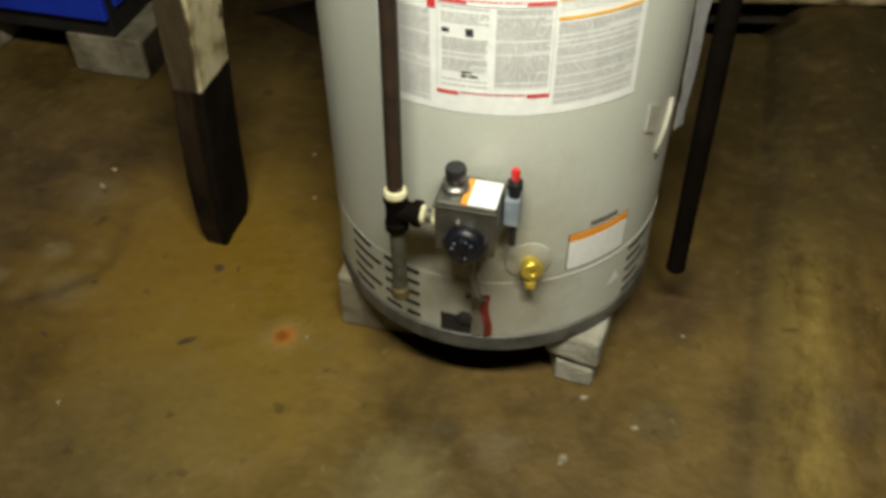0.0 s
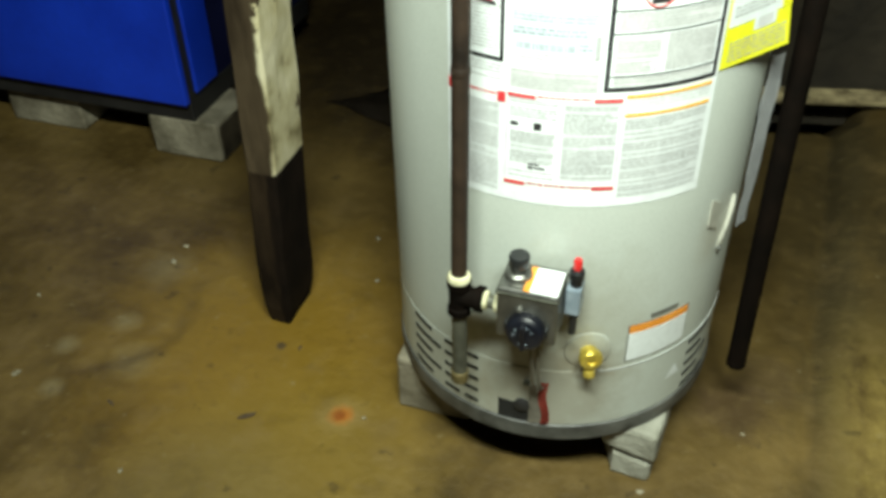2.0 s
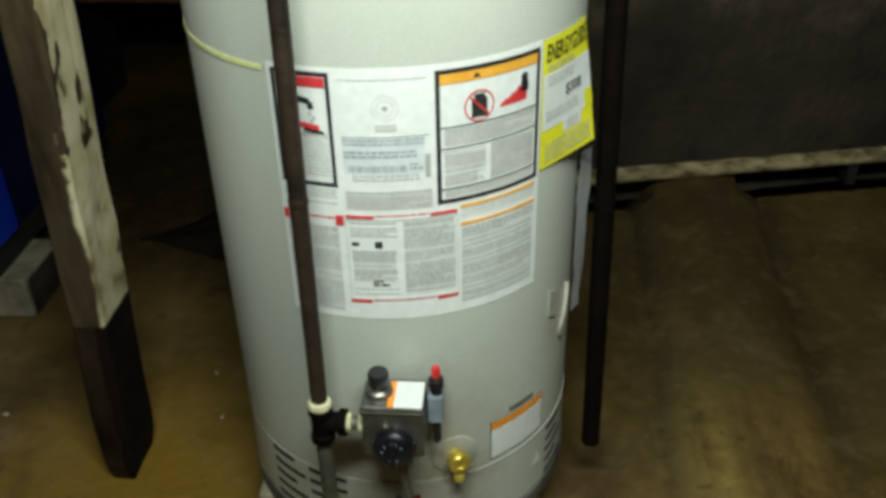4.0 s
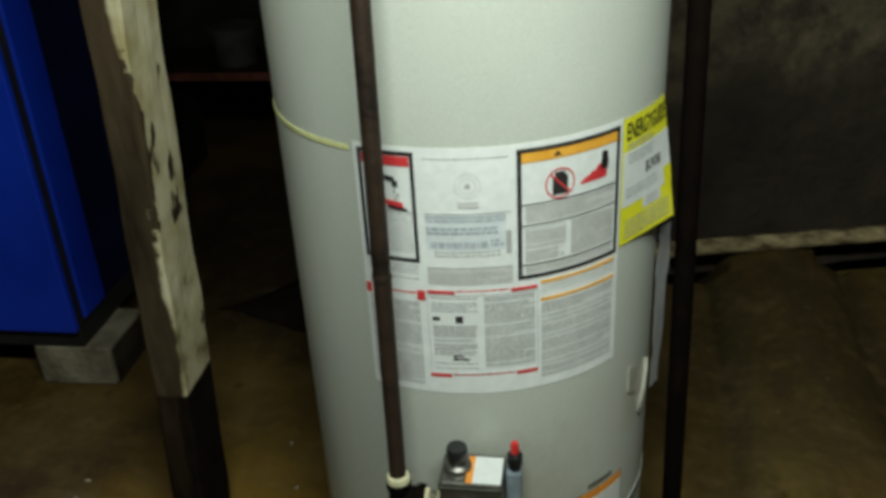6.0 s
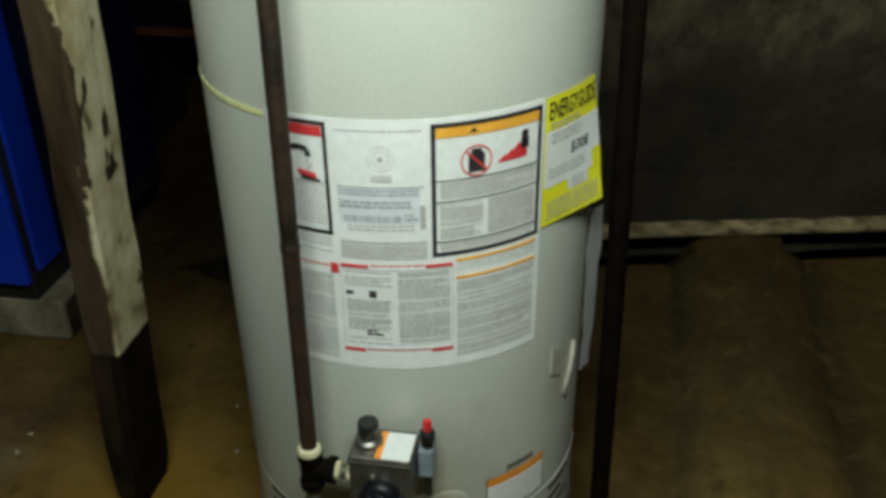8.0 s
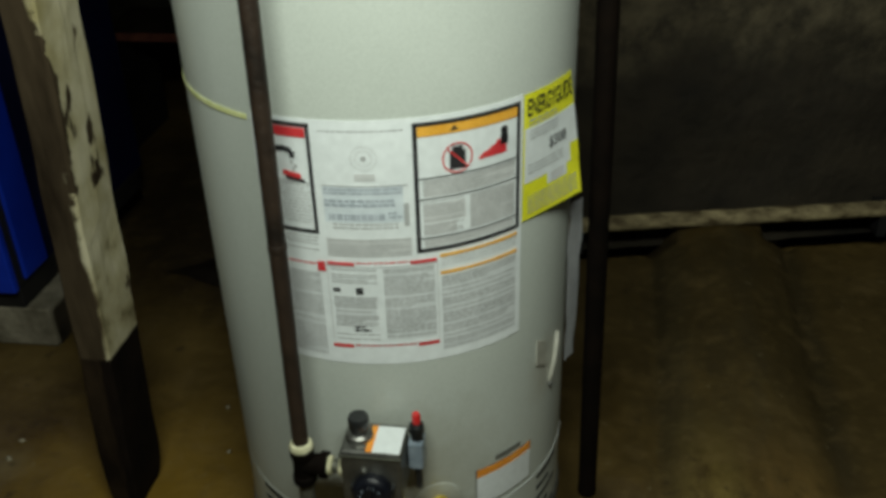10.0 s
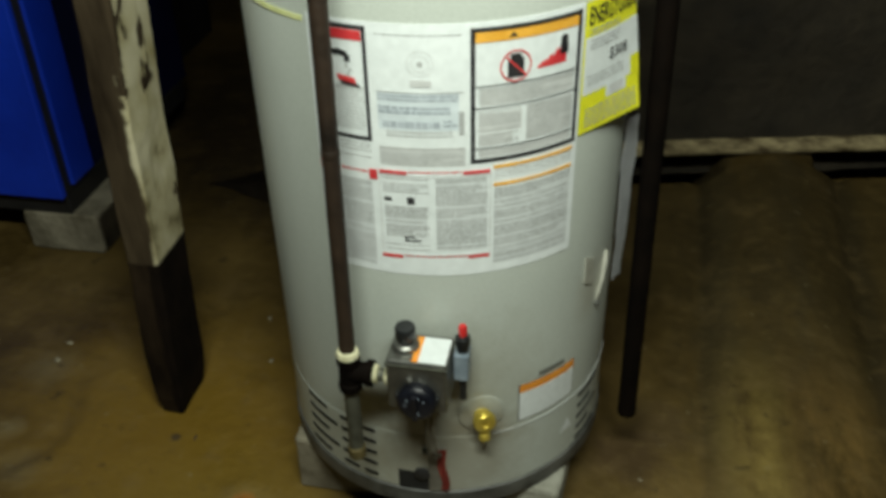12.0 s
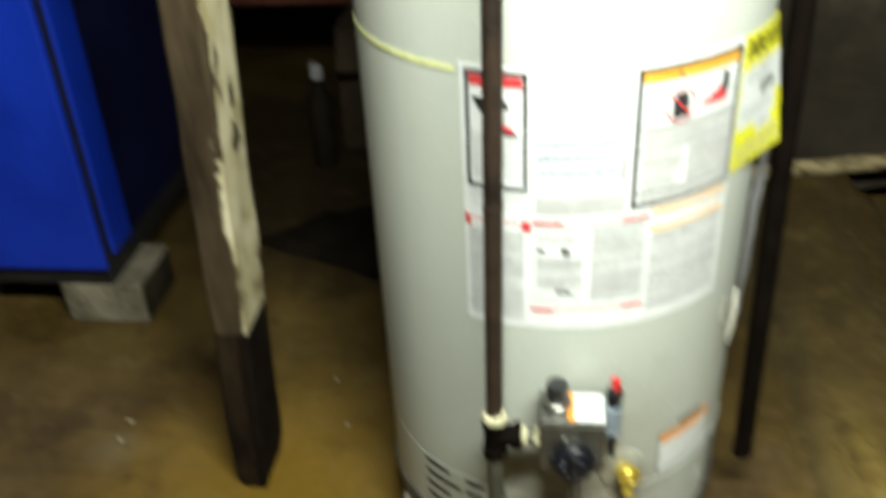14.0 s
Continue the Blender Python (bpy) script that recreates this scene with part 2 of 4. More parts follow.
def post_material():
    """Old timber with flaking cream paint on one side, bare and dark below a line."""
    m = surface("painted_timber", (0.016, 0.0105, 0.006), (0.085, 0.062, 0.037), scale=11, rough=0.85, bump=0.6, grain=60, stretch=(1, 1, 0.2), spec=0.08)
    nodes, links, bsdf = m.node_tree.nodes, m.node_tree.links, m.node_tree.nodes["Principled BSDF"]
    wood = bsdf.inputs["Base Color"].links[0].from_socket
    co = nodes.new("ShaderNodeTexCoord")
    sep = nodes.new("ShaderNodeSeparateXYZ")
    links.new(co.outputs["Object"], sep.inputs[0])
    nz = nodes.new("ShaderNodeTexNoise")
    nz.inputs["Scale"].default_value, nz.inputs["Detail"].default_value = 16, 5
    links.new(co.outputs["Object"], nz.inputs["Vector"])

    def over(value, noise_amount, level):
        a = nodes.new("ShaderNodeMath")
        a.operation = "MULTIPLY_ADD"
        a.inputs[1].default_value = noise_amount
        links.new(nz.outputs["Fac"], a.inputs[0])
        links.new(value, a.inputs[2])
        g = nodes.new("ShaderNodeMapRange")
        g.inputs["From Min"].default_value, g.inputs["From Max"].default_value = level - 0.003, level + 0.003
        links.new(a.outputs[0], g.inputs[0])
        return g.outputs[0]

    lean = nodes.new("ShaderNodeMath")
    lean.operation = "MULTIPLY_ADD"
    lean.inputs[1].default_value = -0.0545
    links.new(sep.outputs["Z"], lean.inputs[0])
    links.new(sep.outputs["X"], lean.inputs[2])
    lap = nodes.new("ShaderNodeMapRange")
    lap.inputs["From Min"].default_value, lap.inputs["From Max"].default_value = 0.5, 0.95
    lap.inputs["To Min"].default_value, lap.inputs["To Max"].default_value = 0.0, 0.013
    links.new(sep.outputs["Z"], lap.inputs[0])
    around = nodes.new("ShaderNodeMath")
    links.new(lean.outputs[0], around.inputs[0])
    links.new(lap.outputs[0], around.inputs[1])
    side = over(around.outputs[0], 0.024, 0.008)
    above = over(sep.outputs["Z"], 0.012, 0.352)
    fl = nodes.new("ShaderNodeTexNoise")
    fl.inputs["Scale"].default_value, fl.inputs["Detail"].default_value = 22, 3
    mp = nodes.new("ShaderNodeMapping")
    mp.inputs["Scale"].default_value, mp.inputs["Location"].default_value = (1, 1, 0.45), (0.3, 0.7, 0.2)
    links.new(co.outputs["Object"], mp.inputs[0])
    links.new(mp.outputs[0], fl.inputs["Vector"])
    flake = nodes.new("ShaderNodeMapRange")
    flake.inputs["From Min"].default_value, flake.inputs["From Max"].default_value = 0.63, 0.59
    high = nodes.new("ShaderNodeMapRange")
    high.inputs["From Min"].default_value, high.inputs["From Max"].default_value = 0.4, 0.9
    high.inputs["To Min"].default_value, high.inputs["To Max"].default_value = -0.06, 0.0
    links.new(sep.outputs["Z"], high.inputs[0])
    worn = nodes.new("ShaderNodeMath")
    links.new(fl.outputs["Fac"], worn.inputs[0])
    links.new(high.outputs[0], worn.inputs[1])
    links.new(worn.outputs[0], flake.inputs[0])
    # a ragged strip of bare wood along the near corner, wide above and closing towards the foot
    depth = nodes.new("ShaderNodeMath")
    depth.operation = "MULTIPLY_ADD"
    depth.inputs[1].default_value = 0.0177
    links.new(sep.outputs["Z"], depth.inputs[0])
    links.new(sep.outputs["Y"], depth.inputs[2])
    torn = nodes.new("ShaderNodeTexNoise")
    torn.inputs["Scale"].default_value, torn.inputs["Detail"].default_value, torn.inputs["Roughness"].default_value = 9, 7, 0.65
    links.new(co.outputs["Object"], torn.inputs["Vector"])
    reach = nodes.new("ShaderNodeMapRange")
    reach.inputs["From Min"].default_value, reach.inputs["From Max"].default_value = 0.42, 0.62
    reach.inputs["To Min"].default_value, reach.inputs["To Max"].default_value = 0.03, 0.004
    links.new(sep.outputs["Z"], reach.inputs[0])
    shift = nodes.new("ShaderNodeMath")
    links.new(depth.outputs[0], shift.inputs[0])
    links.new(reach.outputs[0], shift.inputs[1])
    ragged = nodes.new("ShaderNodeMath")
    ragged.operation = "MULTIPLY_ADD"
    ragged.inputs[1].default_value = 0.13
    links.new(torn.outputs["Fac"], ragged.inputs[0])
    links.new(shift.outputs[0], ragged.inputs[2])
    corner = nodes.new("ShaderNodeMapRange")
    corner.inputs["From Min"].default_value, corner.inputs["From Max"].default_value = 0.066, 0.07
    links.new(ragged.outputs[0], corner.inputs[0])
    mask = side
    for other in (above, flake.outputs[0], corner.outputs[0]):
        mm = nodes.new("ShaderNodeMath")
        mm.operation = "MULTIPLY"
        links.new(mask, mm.inputs[0])
        links.new(other, mm.inputs[1])
        mask = mm.outputs[0]
    paint = nodes.new("ShaderNodeValToRGB")
    paint.color_ramp.elements[0].position, paint.color_ramp.elements[1].position = 0.3, 0.65
    paint.color_ramp.elements[0].color, paint.color_ramp.elements[1].color = (0.30, 0.26, 0.13, 1), (0.50, 0.46, 0.32, 1)
    links.new(nz.outputs["Fac"], paint.inputs[0])
    mix = nodes.new("ShaderNodeMix")
    mix.data_type = "RGBA"
    foot = nodes.new("ShaderNodeMix")
    foot.data_type = "RGBA"
    links.new(above, foot.inputs["Factor"])
    # below the line the +x side is darker than the front
    dark_side = nodes.new("ShaderNodeMix")
    dark_side.data_type = "RGBA"
    links.new(over(lean.outputs[0], 0.03, -0.002), dark_side.inputs["Factor"])
    foot_side = nodes.new("ShaderNodeValToRGB")
    foot_side.color_ramp.elements[0].position, foot_side.color_ramp.elements[1].position = 0.35, 0.7
    foot_side.color_ramp.elements[0].color, foot_side.color_ramp.elements[1].color = (0.004, 0.0026, 0.0018, 1), (0.011, 0.0068, 0.0045, 1)
    links.new(nz.outputs["Fac"], foot_side.inputs[0])
    bare = nodes.new("ShaderNodeValToRGB")
    bare.color_ramp.elements[0].position, bare.color_ramp.elements[1].position = 0.35, 0.7
    bare.color_ramp.elements[0].color, bare.color_ramp.elements[1].color = (0.008, 0.005, 0.003, 1), (0.028, 0.018, 0.010, 1)
    links.new(fl.outputs["Fac"], bare.inputs[0])
    links.new(bare.outputs[0], dark_side.inputs["A"])
    links.new(foot_side.outputs[0], dark_side.inputs["B"])
    links.new(dark_side.outputs["Result"], foot.inputs["A"])
    links.new(wood, foot.inputs["B"])
    links.new(mask, mix.inputs["Factor"])
    links.new(foot.outputs["Result"], mix.inputs["A"])
    links.new(paint.outputs[0], mix.inputs["B"])
    links.new(mix.outputs["Result"], bsdf.inputs["Base Color"])
    return m


M_FLOOR = floor_material()
M_POST = post_material()
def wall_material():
    """Rough masonry: dark below an uneven line and paler above it."""
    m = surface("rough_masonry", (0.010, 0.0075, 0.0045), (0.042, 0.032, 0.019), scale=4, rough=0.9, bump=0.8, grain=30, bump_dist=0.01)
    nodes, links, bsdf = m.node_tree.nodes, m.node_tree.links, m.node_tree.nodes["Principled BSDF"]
    lower_tone = bsdf.inputs["Base Color"].links[0].from_socket
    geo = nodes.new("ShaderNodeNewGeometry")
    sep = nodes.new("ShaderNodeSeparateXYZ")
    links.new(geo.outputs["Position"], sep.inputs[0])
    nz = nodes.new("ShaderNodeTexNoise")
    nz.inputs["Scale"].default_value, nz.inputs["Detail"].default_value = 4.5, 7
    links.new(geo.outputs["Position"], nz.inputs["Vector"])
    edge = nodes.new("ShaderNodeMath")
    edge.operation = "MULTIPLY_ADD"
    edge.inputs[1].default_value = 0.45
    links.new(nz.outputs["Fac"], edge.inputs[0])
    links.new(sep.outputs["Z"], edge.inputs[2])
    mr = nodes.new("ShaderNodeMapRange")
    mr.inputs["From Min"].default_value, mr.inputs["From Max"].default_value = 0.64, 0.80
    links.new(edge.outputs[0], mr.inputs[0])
    upper_tone = nodes.new("ShaderNodeValToRGB")
    upper_tone.color_ramp.elements[0].position, upper_tone.color_ramp.elements[1].position = 0.36, 0.7
    upper_tone.color_ramp.elements[0].color, upper_tone.color_ramp.elements[1].color = (0.034, 0.027, 0.016, 1), (0.15, 0.122, 0.073, 1)
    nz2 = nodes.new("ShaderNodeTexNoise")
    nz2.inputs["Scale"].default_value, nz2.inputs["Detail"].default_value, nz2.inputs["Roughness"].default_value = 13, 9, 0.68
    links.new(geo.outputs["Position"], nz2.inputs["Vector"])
    links.new(nz2.outputs["Fac"], upper_tone.inputs[0])
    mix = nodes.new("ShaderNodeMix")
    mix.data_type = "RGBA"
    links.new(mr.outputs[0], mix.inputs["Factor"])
    links.new(lower_tone, mix.inputs["A"])
    links.new(upper_tone.outputs[0], mix.inputs["B"])
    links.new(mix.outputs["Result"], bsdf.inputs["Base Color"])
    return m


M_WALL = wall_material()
M_OLDWALL = surface("old_masonry", (0.01, 0.008, 0.006), (0.05, 0.042, 0.028), scale=4, rough=0.9, bump=0.8, grain=30, bump_dist=0.01)
M_CEIL = surface("dusty_boards", (0.03, 0.022, 0.015), (0.07, 0.052, 0.036), scale=3, rough=0.9, grain=40)
M_JACKET = surface("grey_jacket_paint", (0.455, 0.488, 0.448), (0.495, 0.528, 0.488), scale=3, rough=0.36, bump=0.05, grain=300, rough_vary=0.05, bump_dist=0.001)
def jacket_grime_and_shade():
    """Brown smudges round the gas control and along the foot, widened to paint in the lower jacket's shade."""
    nodes, links, bsdf = M_JACKET.node_tree.nodes, M_JACKET.node_tree.links, M_JACKET.node_tree.nodes["Principled BSDF"]
    last = bsdf.inputs["Base Color"].links[0].from_socket
    for x, y, z, r, soft, colour, amount in ((0.06, -0.25, 0.33, 0.16, 0.13, (0.28, 0.265, 0.205), 0.7), (0.045, -0.25, 0.2, 0.16, 0.1, (0.27, 0.25, 0.195), 0.7),
                                             (0.093, -0.232, 0.27, 0.055, 0.04, (0.22, 0.19, 0.13), 0.6), (-0.08, -0.24, 0.17, 0.15, 0.12, (0.28, 0.265, 0.20), 0.5), (0.235, -0.1, 0.44, 0.07, 0.06, (0.34, 0.31, 0.24), 0.5)):
        geo = nodes.new("ShaderNodeNewGeometry")
        far = nodes.new("ShaderNodeVectorMath")
        far.operation = "DISTANCE"
        far.inputs[1].default_value = (x, y, z)
        links.new(geo.outputs["Position"], far.inputs[0])
        nz = nodes.new("ShaderNodeTexNoise")
        nz.inputs["Scale"].default_value, nz.inputs["Detail"].default_value, nz.inputs["Roughness"].default_value = 22, 7, 0.7
        links.new(geo.outputs["Position"], nz.inputs["Vector"])
        add = nodes.new("ShaderNodeMath")
        add.operation = "MULTIPLY_ADD"
        add.inputs[1].default_value = 1.1 * r
        links.new(nz.outputs["Fac"], add.inputs[0])
        links.new(far.outputs["Value"], add.inputs[2])
        mr = nodes.new("ShaderNodeMapRange")
        mr.inputs["From Min"].default_value, mr.inputs["From Max"].default_value, mr.inputs["To Max"].default_value = 1.5 * r, 1.5 * r - soft, amount
        links.new(add.outputs[0], mr.inputs[0])
        mix = nodes.new("ShaderNodeMix")
        mix.data_type = "RGBA"
        links.new(mr.outputs[0], mix.inputs["Factor"])
        links.new(last, mix.inputs["A"])
        mix.inputs["B"].default_value = (*colour, 1)
        last = mix.outputs["Result"]
    links.new(last, bsdf.inputs["Base Color"])


jacket_grime_and_shade()
M_RIM = surface("dark_rim", (0.028, 0.028, 0.026), (0.12, 0.12, 0.11), scale=18, rough=0.5, bump=0.2)
M_LABEL = surface("label_paper", (0.70, 0.74, 0.75), (0.78, 0.82, 0.83), scale=6, rough=0.42, bump=0.02, rough_vary=0.06, bump_dist=0.001)
M_GREYPRINT = surface("grey_print", (0.36, 0.37, 0.37), (0.46, 0.47, 0.47), scale=20, rough=0.5, bump=0.0)
M_PALEPRINT = surface("pale_print", (0.52, 0.53, 0.53), (0.6, 0.61, 0.61), scale=20, rough=0.5, bump=0.0)
M_SOFTEDGE = surface("dark_grey_edge", (0.10, 0.10, 0.09), (0.18, 0.18, 0.16), scale=30, rough=0.5, bump=0.0)
M_ORANGE = surface("orange_print", (0.78, 0.27, 0.03), (0.86, 0.34, 0.05), scale=30, rough=0.45, bump=0.0)
M_WASH = surface("grey_wash", (0.58, 0.61, 0.62), (0.66, 0.69, 0.70), scale=60, rough=0.5, bump=0.0)
M_INKPRINT = surface("blue_grey_print", (0.30, 0.34, 0.39), (0.42, 0.46, 0.51), scale=30, rough=0.5, bump=0.0)
M_TINT = surface("bluish_tint", (0.58, 0.64, 0.68), (0.66, 0.72, 0.76), scale=40, rough=0.5, bump=0.0)
M_BLACKPRINT = surface("black_print", (0.012, 0.012, 0.014), (0.03, 0.03, 0.032), scale=30, rough=0.45, bump=0.0)
M_REDPRINT = surface("red_print", (0.55, 0.03, 0.04), (0.68, 0.06, 0.06), scale=30, rough=0.45, bump=0.0)
M_AMBER = surface("amber_print", (0.75, 0.36, 0.04), (0.85, 0.45, 0.07), scale=30, rough=0.45, bump=0.0)
M_YELLOW = surface("yellow_print", (0.74, 0.72, 0.02), (0.82, 0.80, 0.04), scale=20, rough=0.5, bump=0.0)
M_STRING = surface("yellow_tape", (0.66, 0.70, 0.26), (0.78, 0.80, 0.46), scale=60, rough=0.5)
M_PIPE = surface("rusty_iron_pipe", (0.009, 0.0055, 0.0035), (0.036, 0.02, 0.011), scale=14, rough=0.6, metal=0.1, bump=0.3, grain=120, rough_vary=0.15)
M_BLACKPIPE = surface("black_pipe", (0.002, 0.0014, 0.001), (0.0055, 0.0032, 0.002), scale=14, rough=0.8, metal=0.0, bump=0.2, spec=0.06)
M_GALV = surface("galvanised_nipple", (0.055, 0.058, 0.045), (0.125, 0.125, 0.098), scale=22, rough=0.5, metal=0.5, bump=0.2)
M_DOPE = surface("pipe_joint_paste", (0.42, 0.40, 0.24), (0.72, 0.69, 0.48), scale=60, rough=0.6, bump=0.4)
M_VALVE = surface("cast_aluminium", (0.14, 0.14, 0.13), (0.23, 0.23, 0.21), scale=40, rough=0.4, metal=0.85, bump=0.2)
M_DIAL = surface("dial_plastic", (0.004, 0.0045, 0.0075), (0.008, 0.009, 0.014), scale=30, rough=0.3, bump=0.05)
M_BLACKPLASTIC = surface("black_plastic", (0.01, 0.011, 0.012), (0.02, 0.021, 0.022), scale=30, rough=0.38, bump=0.05)
M_REDPLASTIC = surface("red_plastic", (0.5, 0.02, 0.02), (0.62, 0.03, 0.03), scale=30, rough=0.35, bump=0.05)
M_CLEARISH = surface("pale_blue_plastic", (0.16, 0.20, 0.24), (0.28, 0.33, 0.38), scale=30, rough=0.3, bump=0.05)
M_BRASS = surface("brass", (0.66, 0.50, 0.08), (0.82, 0.66, 0.14), scale=30, rough=0.32, metal=0.7, bump=0.05)
M_OLDBRASS = surface("dull_brass", (0.055, 0.045, 0.018), (0.15, 0.115, 0.045), scale=40, rough=0.6, metal=0.3, bump=0.3)
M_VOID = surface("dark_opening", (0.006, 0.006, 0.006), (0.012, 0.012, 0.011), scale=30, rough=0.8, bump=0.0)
M_RUST = surface("rusty_lever", (0.1, 0.04, 0.03), (0.26, 0.10, 0.07), scale=40, rough=0.7, bump=0.4)
M_PLATE = surface("dull_grey_plate", (0.13, 0.12, 0.10), (0.24, 0.225, 0.19), scale=30, rough=0.55, metal=0.4, bump=0.2)
M_REDTAG = surface("worn_red_strip", (0.22, 0.03, 0.022), (0.42, 0.07, 0.05), scale=50, rough=0.6, bump=0.2)
M_BRICK = surface("pale_concrete_block", (0.2, 0.195, 0.155), (0.36, 0.355, 0.30), scale=14, rough=0.9, bump=0.9, grain=80, bump_dist=0.004)
M_SHADED_END = surface("shaded_concrete", (0.018, 0.014, 0.009), (0.06, 0.048, 0.032), scale=12, rough=0.95, bump=0.8, grain=70, bump_dist=0.004, spec=0.15)
M_BLOCK = surface("stained_concrete_block", (0.10, 0.085, 0.055), (0.30, 0.27, 0.20), scale=9, rough=0.9, bump=0.9, grain=80, bump_dist=0.004)
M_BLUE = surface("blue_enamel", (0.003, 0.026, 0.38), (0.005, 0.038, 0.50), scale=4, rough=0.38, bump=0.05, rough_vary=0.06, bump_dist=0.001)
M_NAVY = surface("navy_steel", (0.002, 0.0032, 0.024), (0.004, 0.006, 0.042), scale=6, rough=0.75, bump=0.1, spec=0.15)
M_BLACK = surface("black_steel", (0.006, 0.006, 0.007), (0.016, 0.015, 0.015), scale=9, rough=0.6, bump=0.2)
M_RAIL = surface("limewashed_pipe", (0.075, 0.05, 0.02), (0.47, 0.385, 0.21), scale=30, rough=0.85, bump=0.6, stretch=(0.5, 1, 1))
M_TAPE = surface("cloudy_tape", (0.36, 0.36, 0.31), (0.47, 0.46, 0.40), scale=60, rough=0.35, bump=0.4)
M_PAPER = surface("white_paper", (0.46, 0.47, 0.49), (0.60, 0.61, 0.63), scale=9, rough=0.5, bump=0.1)
M_CHIP = surface("plaster_chip", (0.17, 0.145, 0.09), (0.34, 0.30, 0.21), scale=40, rough=0.9, bump=0.5)
M_LEAF = surface("dark_debris", (0.04, 0.025, 0.012), (0.09, 0.06, 0.03), scale=40, rough=0.9, bump=0.5)
M_REDPIPE = surface("red_primer", (0.10, 0.025, 0.015), (0.2, 0.06, 0.03), scale=20, rough=0.7, bump=0.3)
# near-black, also used to paint in shade on the shelf top and floor
M_NEAR_BLACK = surface("near_black", (0.012, 0.0085, 0.006), (0.032, 0.023, 0.015), scale=9, rough=0.7, bump=0.2, spec=0.2)
M_CARD = surface("damp_cardboard", (0.05, 0.034, 0.02), (0.11, 0.075, 0.045), scale=8, rough=0.9, bump=0.3)
M_DUSTY = surface("dusty_grey_plastic", (0.04, 0.04, 0.037), (0.08, 0.08, 0.073), scale=12, rough=0.8, bump=0.2)


# ---- mesh helpers ----
def part(name, bm, material, parent=None, label="", smooth=False):
    """Links a bmesh as one mesh object, under a thing or a part where one is given."""
    me = bpy.data.meshes.new(name)
    bm.normal_update()
    for e in bm.edges:
        e.smooth = not (len(e.link_faces) == 2 and e.calc_face_angle() > 0.6)
    bm.to_mesh(me)
    bm.free()
    me.materials.append(material)
    if smooth:
        for p in me.polygons:
            p.use_smooth = True
    ob = new(name, me)
    if parent is not None:
        ob.parent = parent
        ob.matrix_parent_inverse = parent.matrix_world.inverted() if parent.type == "MESH" else Matrix.Translation(-parent.location)
    if label:
        ob["label"] = label
    if name in ("text_block", "seal"):
        ob["kind"] = "stuff"
    return ob


def thing(name, at, label, category, group=""):
    ob = new(name)
    ob.location = at
    ob.empty_display_size = 0.1
    return tagged(ob, label, category, group)


def box_bm(x0, x1, y0, y1, z0, z1, bevel=0.0, seg=2, bm=None):
    own = bmesh.new()
    bmesh.ops.create_cube(own, size=1)
    for v in own.verts:
        v.co = Vector(((x0 + x1) / 2 + v.co.x * (x1 - x0), (y0 + y1) / 2 + v.co.y * (y1 - y0), (z0 + z1) / 2 + v.co.z * (z1 - z0)))
    if bevel:
        bmesh.ops.bevel(own, geom=own.edges[:], offset=bevel, segments=seg, affect="EDGES", profile=0.5)
    if bm is None:
        return own
    me = bpy.data.meshes.new("scratch")
    own.to_mesh(me)
    own.free()
    bm.from_mesh(me)
    bpy.data.meshes.remove(me)
    return bm


def lathe(profile, centre=(0, 0, 0), axis=(0, 0, 1), seg=32, caps=True, bm=None):
    """A solid of revolution: (radius, height) pairs along axis from centre."""
    bm = bm or bmesh.new()
    turn = Vector((0, 0, 1)).rotation_difference(Vector(axis).normalized()).to_matrix()
    rings = []
    for r, h in profile:
        rings.append([bm.verts.new(Vector(centre) + turn @ Vector((r * math.cos(2 * math.pi * k / seg), r * math.sin(2 * math.pi * k / seg), h))) for k in range(seg)])
    for a, b in zip(rings, rings[1:]):
        for k in range(seg):
            bm.faces.new((a[k], a[(k + 1) % seg], b[(k + 1) % seg], b[k]))
    if caps:
        bm.faces.new(rings[0][::-1])
        bm.faces.new(rings[-1])
    return bm


def tube(points, r, seg=16, bm=None):
    """A round bar along a line of points."""
    bm = bm or bmesh.new()
    pts = [Vector(p) for p in points]
    rings = []
    for i, p in enumerate(pts):
        d = (pts[min(i + 1, len(pts) - 1)] - pts[max(i - 1, 0)]).normalized()
        u = d.orthogonal().normalized() if i == 0 else (u - d * u.dot(d)).normalized()
        v = d.cross(u)
        rings.append([bm.verts.new(p + r * (math.cos(2 * math.pi * k / seg) * u + math.sin(2 * math.pi * k / seg) * v)) for k in range(seg)])
    for a, b in zip(rings, rings[1:]):
        for k in range(seg):
            bm.faces.new((a[k], a[(k + 1) % seg], b[(k + 1) % seg], b[k]))
    bm.faces.new(rings[0][::-1])
    bm.faces.new(rings[-1])
    return bm


R = 0.25          # radius of the heater's jacket


def on_tank(deg, z, r=R):
    a = math.radians(deg)
    return Vector((r * math.sin(a), -r * math.cos(a), z))


def curved(a0, a1, z0, z1, lift=0.0006, thick=0.0005, bm=None, step=2.5, lean=0.0):
    """A thin sheet bent round the tank, from angle a0 to a1 (degrees) and z0 to z1. lean: rise of z from a0 to a1."""
    bm = bm or bmesh.new()
    n = max(1, int(abs(a1 - a0) / step))
    rows = []
    for k in range(n + 1):
        a, dz = a0 + (a1 - a0) * k / n, lean * k / n
        rows.append([bm.verts.new(on_tank(a, z + dz, R + lift + t)) for z, t in ((z0, 0), (z0, thick), (z1, thick), (z1, 0))])
    for p, q in zip(rows, rows[1:]):
        for i in range(4):
            j = (i + 1) % 4
            bm.faces.new((p[i], p[j], q[j], q[i]))
    bm.faces.new(rows[0][::-1])
    bm.faces.new(rows[-1])
    return bm


